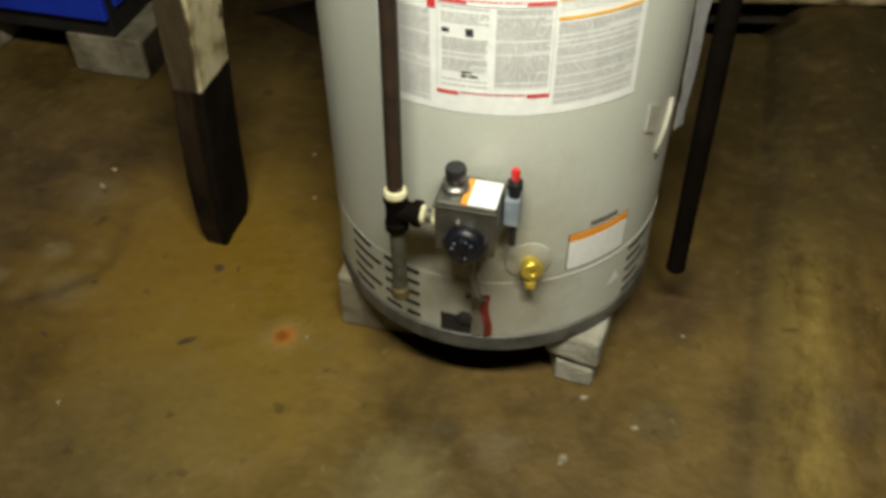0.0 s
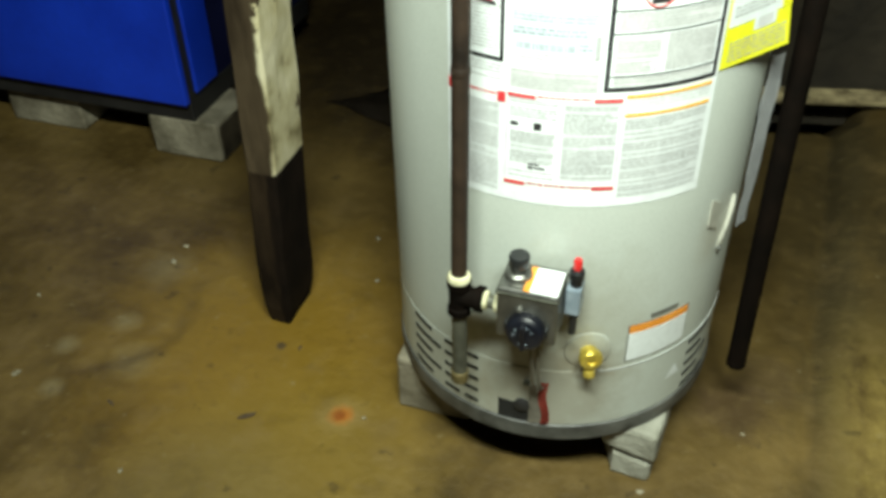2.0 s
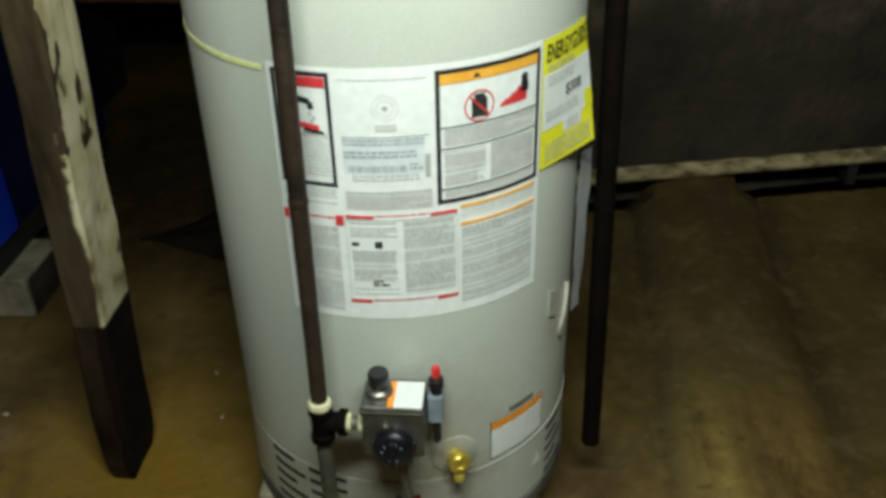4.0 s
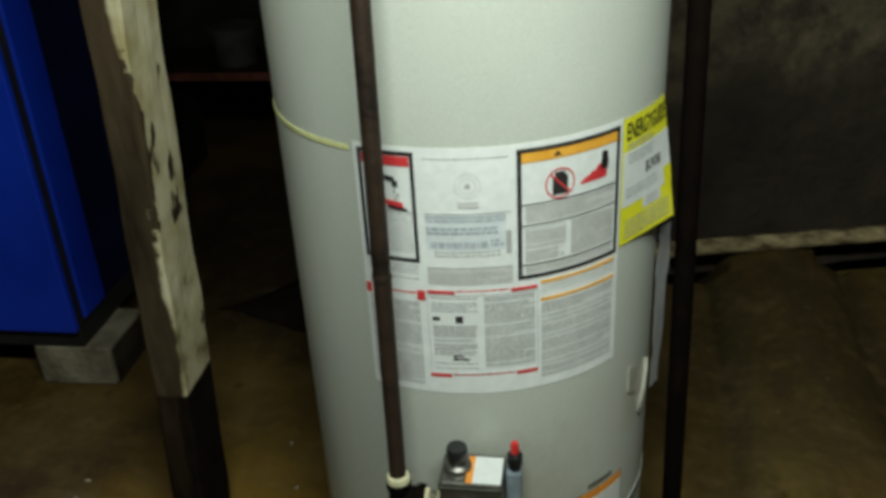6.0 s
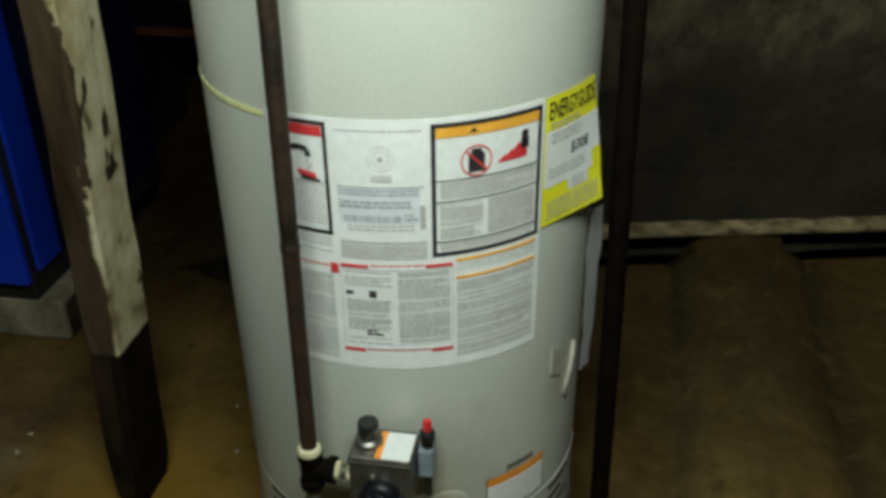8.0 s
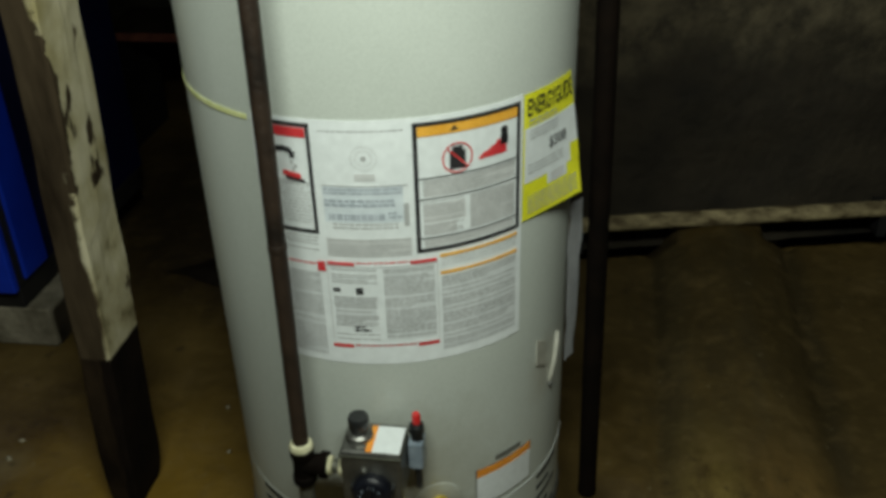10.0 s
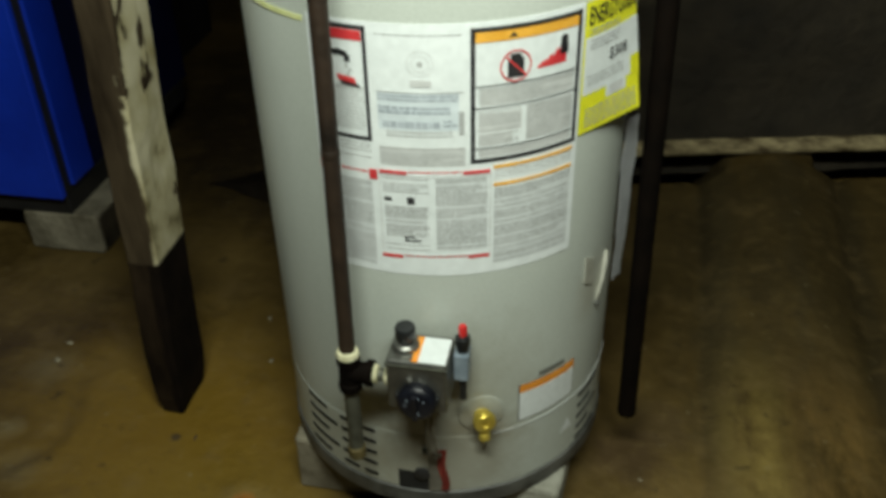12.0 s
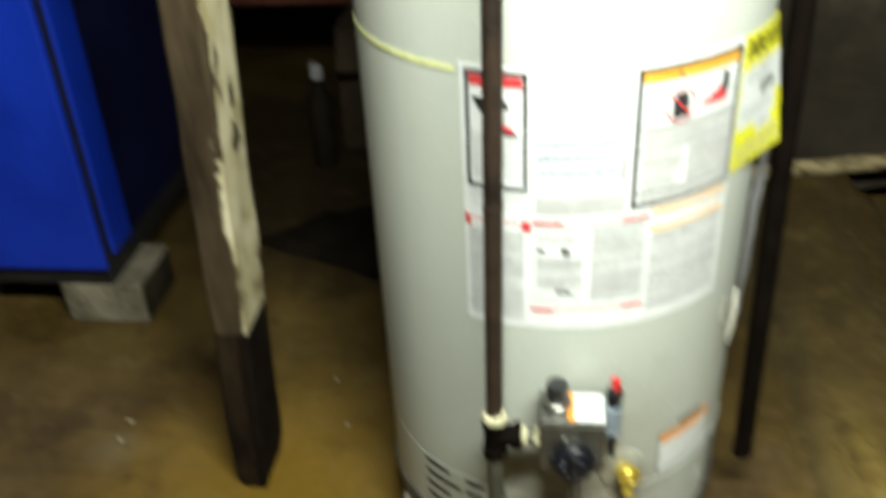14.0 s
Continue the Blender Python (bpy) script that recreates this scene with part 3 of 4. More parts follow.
def lines_of_print(a0, a1, z0, z1, pitch=0.0032, height=0.0016, lift=0.0012, gap=0.08, seed=1):
    """Rows of short bars, like lines of small print."""
    rnd, bm = random.Random(seed), bmesh.new()
    z = z1 - height
    while z > z0:
        a = a0
        end = a1 - (rnd.random() * 0.5 * (a1 - a0) if rnd.random() < 0.18 else 0)
        while a < end:
            w = rnd.uniform(0.5, 2.2)
            b = min(a + w, end)
            q = [bm.verts.new(on_tank(x, zz, R + lift)) for x, zz in ((a, z), (b, z), (b, z + height), (a, z + height))]
            bm.faces.new(q)
            a = b + rnd.uniform(0.18, 0.4)
        z -= pitch * (1 if rnd.random() > gap else 1.9)
    return bm


def outline(a0, a1, z0, z1, wa, wz, lift=0.0012):
    bm = bmesh.new()
    curved(a0, a1, z1 - wz, z1, lift, bm=bm)
    curved(a0, a1, z0, z0 + wz, lift, bm=bm)
    curved(a0, a0 + wa, z0 + wz, z1 - wz, lift, bm=bm)
    curved(a1 - wa, a1, z0 + wz, z1 - wz, lift, bm=bm)
    return bm


# ---- the cellar: floor, walls, ceiling ----
def wall_line(x):
    """The line of the pipe along the back wall."""
    return 1.026 + 0.21 * (x - 0.48)


def hump(x, y):
    """The rounded concrete ridge that runs to the back wall."""
    left, right = 0.445 + 0.03 * y, 0.745 + 0.055 * y
    u = (x - left) / (right - left)
    rise = max(0.0, min(1.0, (y + 0.25) / 1.1))
    h = 0.062 * rise * math.sin(math.pi * u) ** 0.9 if 0 < u < 1 else 0.0
    groove = -0.004 * math.exp(-((x - left + 0.01) / 0.014) ** 2) if -0.1 < y < 1.3 else 0.0
    groove -= 0.004 * math.exp(-((x - right - 0.01) / 0.018) ** 2) if 0.1 < y < 1.3 else 0.0
    # a shallow trough worn into the floor near the boiler
    bend = -0.695 - 3.0 * max(0.0, -0.13 - y) ** 1.5 - 0.25 * max(0.0, y + 0.1)
    groove -= 0.006 * math.exp(-((x - bend) / 0.02) ** 2) * max(0.0, min(1.0, (0.08 - y) / 0.06, (y + 0.3) / 0.06))
    # the open gutter along the foot of the back wall, bridged by the ridge
    d = wall_line(x) - y
    gutter = -0.14 * max(0.0, min(1.0, (0.05 - d) / 0.03)) * max(0.0, 1.0 - 30 * h) if x > 0.0 else 0.0
    return h + groove + gutter


def floor_sheet():
    def axis(lo, hi, flo, fhi, fine, coarse):
        out, v = [lo], lo
        while v < hi - 1e-6:
            v = min(hi, v + (fine if flo <= v < fhi else coarse))
            out.append(v)
        return out
    xs, ys = axis(-3.2, 2.6, -1.2, 1.3, 0.0125, 0.1), axis(-3.2, 3.0, -0.6, 1.3, 0.0125, 0.1)
    bm = bmesh.new()
    grid = []
    for x in xs:
        col = []
        for y in ys:
            z = hump(x, y) - 0.002 + 0.003 * noise.noise((x * 2.2, y * 2.2, 3.0)) + 0.0015 * noise.noise((x * 9, y * 9, 1.0))
            near = min(1.0, max(0.0, (math.hypot(x, y) - 0.26) / 0.2))
            col.append(bm.verts.new((x, y, z if near > 0 else -0.002)))
        grid.append(col)
    for a, b in zip(grid, grid[1:]):
        for i in range(len(ys) - 1):
            bm.faces.new((a[i], b[i], b[i + 1], a[i + 1]))
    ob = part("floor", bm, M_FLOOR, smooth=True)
    return tagged(ob, "damp stained brown concrete cellar floor with a rounded ridge and painted shade", "floor", kind="structure")


floor_sheet()


def rough_wall(name, p, q, z0, z1, depth, label, step=0.05):
    """A wall from p to q with an uneven masonry face; its thickness lies to the left of the way from p to q."""
    p, q = Vector((*p, 0)), Vector((*q, 0))
    d = (q - p).normalized()
    nrm = Vector((-d.y, d.x, 0))
    nu, nv = int((q - p).length / step), int((z1 - z0) / step)
    bm = bmesh.new()
    face = []
    for i in range(nu + 1):
        col = []
        for j in range(nv + 1):
            c = p + (q - p) * i / nu + Vector((0, 0, z0 + (z1 - z0) * j / nv))
            off = 0.022 * noise.noise((c.x * 4, c.y * 4, c.z * 6)) + 0.012 * noise.noise((c.x * 11, c.y * 11, c.z * 13))
            col.append(bm.verts.new(c + nrm * off))
        face.append(col)
    for a, b in zip(face, face[1:]):
        for j in range(nv):
            bm.faces.new((a[j], b[j], b[j + 1], a[j + 1]))
    back = [bm.verts.new(v) for v in (p + nrm * depth + Vector((0, 0, z0)), q + nrm * depth + Vector((0, 0, z0)), q + nrm * depth + Vector((0, 0, z1)), p + nrm * depth + Vector((0, 0, z1)))]
    bm.faces.new(back[::-1])
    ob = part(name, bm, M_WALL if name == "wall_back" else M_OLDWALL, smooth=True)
    return tagged(ob, label, "wall", kind="structure")


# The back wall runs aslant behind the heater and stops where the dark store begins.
rough_wall("wall_back", (0.02, 1.013), (2.6, 1.555), -0.05, 2.2, 0.3, "rough dark masonry cellar wall")
rough_wall("wall_far", (-3.2, 2.4), (0.3, 2.4), -0.05, 2.2, 0.2, "rough unlit cellar wall behind stored things", 0.1)
rough_wall("wall_return", (0.02, 2.4), (0.02, 1.013), -0.05, 2.2, -0.2, "rough end of the cellar wall", 0.1)
rough_wall("wall_left", (-3.2, -3.2), (-3.2, 2.4), -0.05, 2.2, 0.2, "rough cellar wall", 0.1)
rough_wall("wall_right", (2.6, 1.6), (2.6, -3.2), -0.05, 2.2, 0.2, "rough cellar wall", 0.1)
rough_wall("wall_front", (2.6, -3.2), (-3.2, -3.2), -0.05, 2.2, 0.2, "rough cellar wall", 0.1)
tagged(part("ceiling", box_bm(-3.4, 2.8, -3.4, 2.6, 2.2, 2.3), M_CEIL), "dusty boarded cellar ceiling", "ceiling", kind="structure")


def back_pipe():
    """The limewashed pipe along the foot of the back wall."""
    pts = []
    for k in range(30):
        x = 0.12 + 2.3 * k / 29
        pts.append((x, wall_line(x) - 0.008, 0.076 + 0.003 * noise.noise((x * 7, 0, 0))))
    t = thing("wall_pipe", (0.12, 0.95, 0.03), "whitewashed old pipe along the foot of the wall", "pipe")
    part("pipe", tube(pts, 0.021, 12), M_RAIL, t, smooth=True)
    for k in (2, 12, 24):
        x, y, z = pts[k]
        part("bracket", box_bm(x - 0.012, x + 0.012, y - 0.002, y + 0.09, -0.01, z - 0.012, 0.002), M_BLACK, t)


back_pipe()


# ---- the timber post ----
def timber_post():
    base, top = Vector((-0.484, -0.036, 0)), Vector((-0.364, -0.075, 2.2))
    t = thing("post", base, "timber post with flaking cream paint, bare and dark at its foot", "post")
    bm = bmesh.new()
    n = 60
    rings = []
    for k in range(n + 1):
        c = base.lerp(top, k / n) - base
        ring = []
        for x, y in ((0, 0.004), (0, 0.054), (0, 0.106), (-0.004, 0.11), (-0.05, 0.11), (-0.054, 0.106), (-0.054, 0.004), (-0.05, 0), (-0.03, 0), (-0.004, 0)):
            w = 0.003 * noise.noise((x * 30, y * 30 + 5, k * 0.35)) - (0.06 * (x + 0.027) if k == 0 else 0.0)
            worn = (0.86, 0.97, 0.995)[k] if k < 3 else 1.0
            x, y = -0.027 + (x + 0.027) * worn, 0.055 + (y - 0.055) * worn
            ring.append(bm.verts.new((c.x + x + w, c.y + y + 0.6 * w, c.z)))
        rings.append(ring)
    for a, b in zip(rings, rings[1:]):
        for i in range(10):
            j = (i + 1) % 10
            bm.faces.new((a[i], a[j], b[j], b[i]))
    bm.faces.new(rings[0][::-1])
    bm.faces.new(rings[-1])
    ob = part("timber", bm, M_POST, t)
    ob.matrix_parent_inverse = Matrix()
    return t


timber_post()


# ---- the blue boiler on concrete blocks ----
def blue_boiler():
    t = thing("boiler", (-1.23, 0.75, 0.1), "bright blue steel boiler casing with dark sides, set on concrete blocks", "boiler")
    x0, x1 = -1.55, -0.93
    part("plinth", box_bm(x0 + 0.02, x1 - 0.01, 0.43, 1.05, 0.098, 0.155, 0.004), M_BLACK, t, "black recessed plinth")
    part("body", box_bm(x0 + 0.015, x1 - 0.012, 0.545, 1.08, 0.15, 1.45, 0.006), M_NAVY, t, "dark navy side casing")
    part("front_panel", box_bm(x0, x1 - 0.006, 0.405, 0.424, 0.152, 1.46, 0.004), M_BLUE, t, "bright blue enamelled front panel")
    part("side_strip", box_bm(x1 - 0.03, x1, 0.449, 0.542, 0.165, 1.46, 0.004), M_BLUE, t, "blue return of the casing")
    part("side_strip", box_bm(x0, x0 + 0.03, 0.432, 0.535, 0.165, 1.46, 0.004), M_BLUE, t, "blue return of the casing")
    part("seam", box_bm(x0 + 0.01, x1 - 0.008, 0.42, 0.55, 0.156, 1.44), M_BLACK, t, "dark shadow gap")


blue_boiler()


def concrete_block(x0, x1, y0, y1, z0, z1, label, group, seed, dark_side=False):
    t = thing("concrete_block", ((x0 + x1) / 2, (y0 + y1) / 2, z0), label, "block", group)
    bm = box_bm(x0, x1, y0, y1, z0, z1, 0.006, 2)
    bmesh.ops.subdivide_edges(bm, edges=[e for e in bm.edges if e.calc_length() > 0.05], cuts=4, use_grid_fill=True)
    for v in bm.verts:
        s = noise.noise_vector(v.co * 23 + Vector((seed, 0, 0)))
        v.co += 0.0018 * s
        v.co.z = max(v.co.z, z0)
    part("block", bm, M_BLOCK, t)
    if dark_side:
        # thin dark slab paints the shade on this end of the block
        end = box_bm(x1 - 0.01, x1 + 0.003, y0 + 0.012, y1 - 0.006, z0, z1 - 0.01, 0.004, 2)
        part("shaded_end", end, M_SHADED_END, t, "end face painted dark for shade")


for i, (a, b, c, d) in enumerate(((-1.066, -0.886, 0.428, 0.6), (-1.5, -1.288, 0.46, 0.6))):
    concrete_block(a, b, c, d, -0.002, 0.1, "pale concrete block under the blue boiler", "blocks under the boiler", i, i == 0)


# ---- the water heater ----
def water_heater():
    t = thing("water_heater", (0, 0, 0.11), "tall grey gas water heater with printed labels, standing on blocks", "water heater")
    body = lathe([(0.247, 0.142), (R, 0.146), (R, 0.254), (R - 0.0015, 0.256), (R, 0.258), (R, 1.47), (0.244, 1.49), (0.12, 1.52), (0.05, 1.522)], seg=128)
    part("jacket", body, M_JACKET, t, "pale grey painted steel jacket", True)
    part("base_ring", lathe([(0.2, 0.118), (0.245, 0.112), (0.2525, 0.116), (0.2535, 0.128), (0.2525, 0.143), (0.24, 0.15)], seg=96), M_RIM, t, "dark dented rim at the foot", True)
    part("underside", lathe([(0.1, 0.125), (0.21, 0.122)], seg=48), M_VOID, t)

    # printed label sheet
    sheet = part("label_sheet", curved(-23.8, 50.4, 0.536, 0.856, 0.0002, 0.0006), M_LABEL, t, "large white printed instruction label", True)
    part("warning_frame", outline(-22.4, -7.0, 0.7165, 0.851, 1.0, 0.0045), M_BLACKPRINT, sheet, "black frame")
    part("red_bar", curved(-21.2, -8.2, 0.834, 0.845, 0.0012), M_REDPRINT, sheet, "red heading bar")
    noz = bmesh.new()
    curved(-20.4, -15.2, 0.815, 0.8215, 0.0012, bm=noz)
    curved(-19.2, -17.4, 0.8065, 0.815, 0.0012, bm=noz)
    curved(-15.2, -12.4, 0.8165, 0.823, 0.0012, bm=noz, lean=-0.003)
    curved(-13.0, -11.6, 0.8085, 0.8165, 0.0012, bm=noz)
    part("pictogram", noz, M_BLACKPRINT, sheet, "black fuel nozzle sign")
    drops = bmesh.new()
    for aa, zz in ((-12.9, 0.8015), (-11.9, 0.797), (-12.6, 0.7925)):
        curved(aa, aa + 0.6, zz, zz + 0.004, 0.0012, bm=drops)
    part("pictogram", drops, M_GREYPRINT, sheet)
    part("pictogram", curved(-15.4, -10.4, 0.787, 0.793, 0.0012, lean=-0.003), M_REDPRINT, sheet, "red flame sign")
    part("pictogram", curved(-14.6, -9.4, 0.7825, 0.7865, 0.0014, lean=-0.003), M_BLACKPRINT, sheet)
    part("rule", curved(-21.2, -8.2, 0.7795, 0.7805, 0.0012), M_GREYPRINT, sheet)
    part("text_block", lines_of_print(-20.8, -8.6, 0.724, 0.777, 0.0042, 0.0016, gap=0.2, seed=5), M_GREYPRINT, sheet)
    part("text_block", lines_of_print(-22, -7.5, 0.69, 0.712, 0.0042, 0.0018, seed=6), M_GREYPRINT, sheet)

    # centre column
    part("text_block", lines_of_print(-4.8, 16.5, 0.842, 0.8445, 0.004, 0.0016, seed=7), M_GREYPRINT, sheet)
    ring = bmesh.new()
    for r in (0.0135, 0.0085):
        for k in range(20):
            a, b = 2 * math.pi * k / 20, 2 * math.pi * (k + 0.7) / 20
            pts = [(6.2 + math.degrees(rr * math.cos(x) / R), 0.812 + rr * math.sin(x)) for rr, x in ((r, a), (r, b), (r + 0.0012, b), (r + 0.0012, a))]
            ring.faces.new([ring.verts.new(on_tank(p, z, R + 0.0013)) for p, z in pts])
    part("seal", ring, M_PALEPRINT, sheet, "round printed seal")
    part("seal", lathe([(0.003, 0), (0.003, 0.0004)], on_tank(6.2, 0.812, R + 0.001), on_tank(6.2, 0), 14), M_GREYPRINT, sheet)
    part("stamp", curved(3.6, 8.8, 0.786, 0.794, 0.0012), M_PALEPRINT, sheet)
    part("text_block", lines_of_print(4.0, 8.5, 0.7865, 0.793, 0.0035, 0.0024, seed=8), M_GREYPRINT, sheet)
    part("rule", curved(-5.0, 16.8, 0.7785, 0.7795, 0.0012), M_GREYPRINT, sheet)
    part("text_block", lines_of_print(-4.8, 15.5, 0.764, 0.776, 0.0046, 0.003, gap=0.0, seed=9), M_INKPRINT, sheet)
    part("text_block", lines_of_print(-4.8, 13.5, 0.748, 0.762, 0.0052, 0.0036, gap=0.0, seed=41), M_INKPRINT, sheet)
    part("text_block", lines_of_print(-3.8, 11.0, 0.735, 0.744, 0.0095, 0.0078, gap=0.0, seed=42), M_INKPRINT, sheet)
    part("text_block", lines_of_print(11.6, 15.0, 0.735, 0.746, 0.005, 0.0028, gap=0.0, seed=43), M_INKPRINT, sheet)
    part("text_block", lines_of_print(-3.0, 14.0, 0.722, 0.732, 0.0045, 0.0022, gap=0.0, seed=44), M_GREYPRINT, sheet)
    part("tint", curved(-5.0, 15.6, 0.733, 0.7775, 0.00045), M_TINT, sheet, "faint bluish tint")
    part("bar_code", curved(15.6, 16.9, 0.728, 0.756, 0.0012), M_GREYPRINT, sheet)
    part("tint", curved(-5.2, 17.2, 0.688, 0.712, 0.00045), M_PALEPRINT, sheet)
    part("text_block", lines_of_print(-4.8, 16.8, 0.6885, 0.711, 0.0034, 0.0016, seed=10), M_GREYPRINT, sheet)

    # warning with amber heading
    part("warning_frame", outline(18.5, 49.3, 0.6905, 0.850, 1.15, 0.0048), M_BLACKPRINT, sheet, "black frame")
    part("amber_bar", curved(19.7, 48.1, 0.8335, 0.8445, 0.0012), M_AMBER, sheet, "amber heading bar")
    part("text_block", lines_of_print(31.0, 39.5, 0.8368, 0.841, 0.005, 0.0038, seed=11), M_BLACKPRINT, sheet)
    tri = bmesh.new()
    tri.faces.new([tri.verts.new(on_tank(a, z, R + 0.002)) for a, z in ((28.0, 0.8365), (30.4, 0.8365), (29.2, 0.8425))])
    part("warning_sign", tri, M_BLACKPRINT, sheet)
    can = bmesh.new()
    curved(27.9, 32.2, 0.79, 0.812, 0.0012, bm=can)
    curved(28.6, 31.4, 0.812, 0.817, 0.0012, bm=can)
    part("pictogram", can, M_BLACKPRINT, sheet, "black fuel can sign")
    ban = bmesh.new()
    for k in range(36):
        a, b = 2 * math.pi * k / 36, 2 * math.pi * (k + 1) / 36
        pts = [(30.0 + math.degrees(rr * math.cos(x) / R), 0.8035 + rr * math.sin(x)) for rr, x in ((0.0165, a), (0.0165, b), (0.0182, b), (0.0182, a))]
        ban.faces.new([ban.verts.new(on_tank(p, z, R + 0.002)) for p, z in pts])
    q = [(30 + math.degrees(u / R), 0.8035 + v) for u, v in ((-0.0122, 0.0108), (0.0108, -0.0122), (0.0122, -0.0108), (-0.0108, 0.0122))]
    ban.faces.new([ban.verts.new(on_tank(p, z, R + 0.0022)) for p, z in q])
    part("ban_ring", ban, M_REDPRINT, sheet, "red ban ring")
    flame = bmesh.new()
    for a0, a1, h0, h1 in ((36.0, 38.2, 0.003, 0.009), (38.2, 40.2, 0.007, 0.014), (40.2, 42.2, 0.011, 0.02), (42.2, 44.6, 0.017, 0.026)):
        flame.faces.new([flame.verts.new(on_tank(a, z, R + 0.0014)) for a, z in ((a0, 0.795), (a1, 0.7955), (a1, 0.795 + h1), (a0, 0.795 + h0))])
    part("pictogram", flame, M_REDPRINT, sheet, "red flame sign")
    bm = lathe([(0.005, 0), (0.005, 0.0005)], on_tank(43.8, 0.8225, R + 0.001), on_tank(43.8, 0), 16)
    curved(42.6, 45.0, 0.806, 0.8185, 0.0013, bm=bm)
    part("pictogram", bm, M_BLACKPRINT, sheet)
    for z in (0.783, 0.7575, 0.708):
        part("rule", curved(19.7, 48.1, z, z + 0.0011, 0.0012), M_BLACKPRINT, sheet)
    for a0, a1, z0, z1 in ((21.0, 47.6, 0.760, 0.781), (20.6, 32.0, 0.727, 0.751), (20.6, 29.5, 0.711, 0.726), (33.4, 47.6, 0.711, 0.7545), (20.6, 47.6, 0.696, 0.7065)):
        part("tint", curved(a0, a1, z0, z1, 0.00045), M_PALEPRINT, sheet)
    part("text_block", lines_of_print(20.5, 47.5, 0.761, 0.781, 0.0034, 0.0018, seed=12), M_GREYPRINT, sheet)
    part("text_block", lines_of_print(20.5, 31.5, 0.711, 0.755, 0.0034, 0.0019, seed=13), M_GREYPRINT, sheet)
    part("text_block", lines_of_print(33.5, 47.5, 0.711, 0.755, 0.0034, 0.0019, seed=14), M_GREYPRINT, sheet)
    part("text_block", lines_of_print(20.5, 47.5, 0.697, 0.706, 0.004, 0.0018, seed=15), M_GREYPRINT, sheet)

    # lower half of the sheet
    for a0, a1 in ((-23.4, -21.9), (-8.4, -6.2)):
        part("red_mark", curved(a0, a1, 0.667, 0.680, 0.0012), M_REDPRINT, sheet)
    part("text_block", lines_of_print(-21.5, -8.6, 0.672, 0.677, 0.0045, 0.0024, seed=16), M_REDPRINT, sheet)
    part("tint", curved(-22.6, -7.8, 0.545, 0.664, 0.00045), M_WASH, sheet)
    part("text_block", lines_of_print(-22.5, -8.0, 0.545, 0.664, 0.0036, 0.0019, gap=0.14, seed=17), M_GREYPRINT, sheet)
    for a0, a1, z in ((-5.6, 1.8, 0.677), (16.5, 23.7, 0.677), (-6.0, -0.2, 0.5605), (17.8, 23.7, 0.5605)):
        part("red_bar", curved(a0, a1, z, z + 0.0042, 0.0012), M_REDPRINT, sheet)
    for z in (0.6785, 0.562):
        part("text_block", lines_of_print(2.2 if z > 0.6 else 0.4, 16.0 if z > 0.6 else 17.3, z, z + 0.003, 0.006, 0.002, seed=18), M_REDPRINT, sheet)
    part("rule", outline(-5.8, 23.9, 0.5655, 0.676, 0.25, 0.001), M_PALEPRINT, sheet)
    part("text_block", lines_of_print(-4.8, 7.5, 0.652, 0.672, 0.0036, 0.0019, seed=19), M_GREYPRINT, sheet)
    for a0, a1, z0, z1 in ((-4.6, -2.6, 0.641, 0.6455), (1.6, 3.6, 0.638, 0.647)):
        part("pictogram", curved(a0, a1, z0, z1, 0.0012), M_BLACKPRINT, sheet)
    part("tint", curved(-4.4, 6.8, 0.598, 0.633, 0.00045), M_WASH, sheet)
    part("text_block", lines_of_print(-4.6, 7.3, 0.59, 0.634, 0.0034, 0.0021, gap=0.06, seed=20), M_GREYPRINT, sheet)
    part("text_block", lines_of_print(0.5, 5.0, 0.583, 0.593, 0.005, 0.0035, seed=21), M_BLACKPRINT, sheet)
    part("text_block", lines_of_print(-4.6, 7.3, 0.57, 0.581, 0.0036, 0.0019, seed=22), M_GREYPRINT, sheet)
    part("tint", curved(9.2, 23.1, 0.572, 0.673, 0.00045), M_WASH, sheet)
    part("text_block", lines_of_print(9.3, 23.0, 0.573, 0.672, 0.0034, 0.0021, gap=0.1, seed=23), M_GREYPRINT, sheet)
    for z in (0.681, 0.6575):
        part("amber_rule", curved(24.6, 31.0, z, z + 0.004, 0.0012), M_AMBER, sheet)
        part("amber_rule", curved(41.0, 48.6, z, z + 0.004, 0.0012), M_AMBER, sheet)
        part("amber_rule", curved(31.0, 41.0, z + 0.0003, z + 0.0037, 0.0012), M_AMBER, sheet)
    part("text_block", lines_of_print(25.0, 48.3, 0.668, 0.679, 0.004, 0.0019, seed=24), M_PALEPRINT, sheet)
    part("tint", curved(24.8, 48.5, 0.548, 0.6545, 0.00045), M_WASH, sheet)
    part("text_block", lines_of_print(25.0, 48.3, 0.549, 0.654, 0.0036, 0.0021, gap=0.16, seed=25), M_GREYPRINT, sheet)

    # the small label near the foot
    small = part("rating_label", curved(34.2, 57.3, 0.2645, 0.332, 0.0002, 0.0006), M_SOFTEDGE, t, "small warning label with an amber heading", True)
    part("label_face", curved(34.6, 56.9, 0.2665, 0.3165, 0.0009), M_LABEL, small)
    part("orange_bar", curved(34.6, 56.9, 0.3175, 0.3305, 0.0009), M_ORANGE, small, "orange heading bar")
    part("text_block", lines_of_print(39.0, 51.0, 0.3205, 0.3275, 0.007, 0.005, seed=31), M_RUST, small)
    part("text_block", lines_of_print(35.5, 56.0, 0.272, 0.313, 0.0046, 0.0016, seed=32), M_PALEPRINT, small)
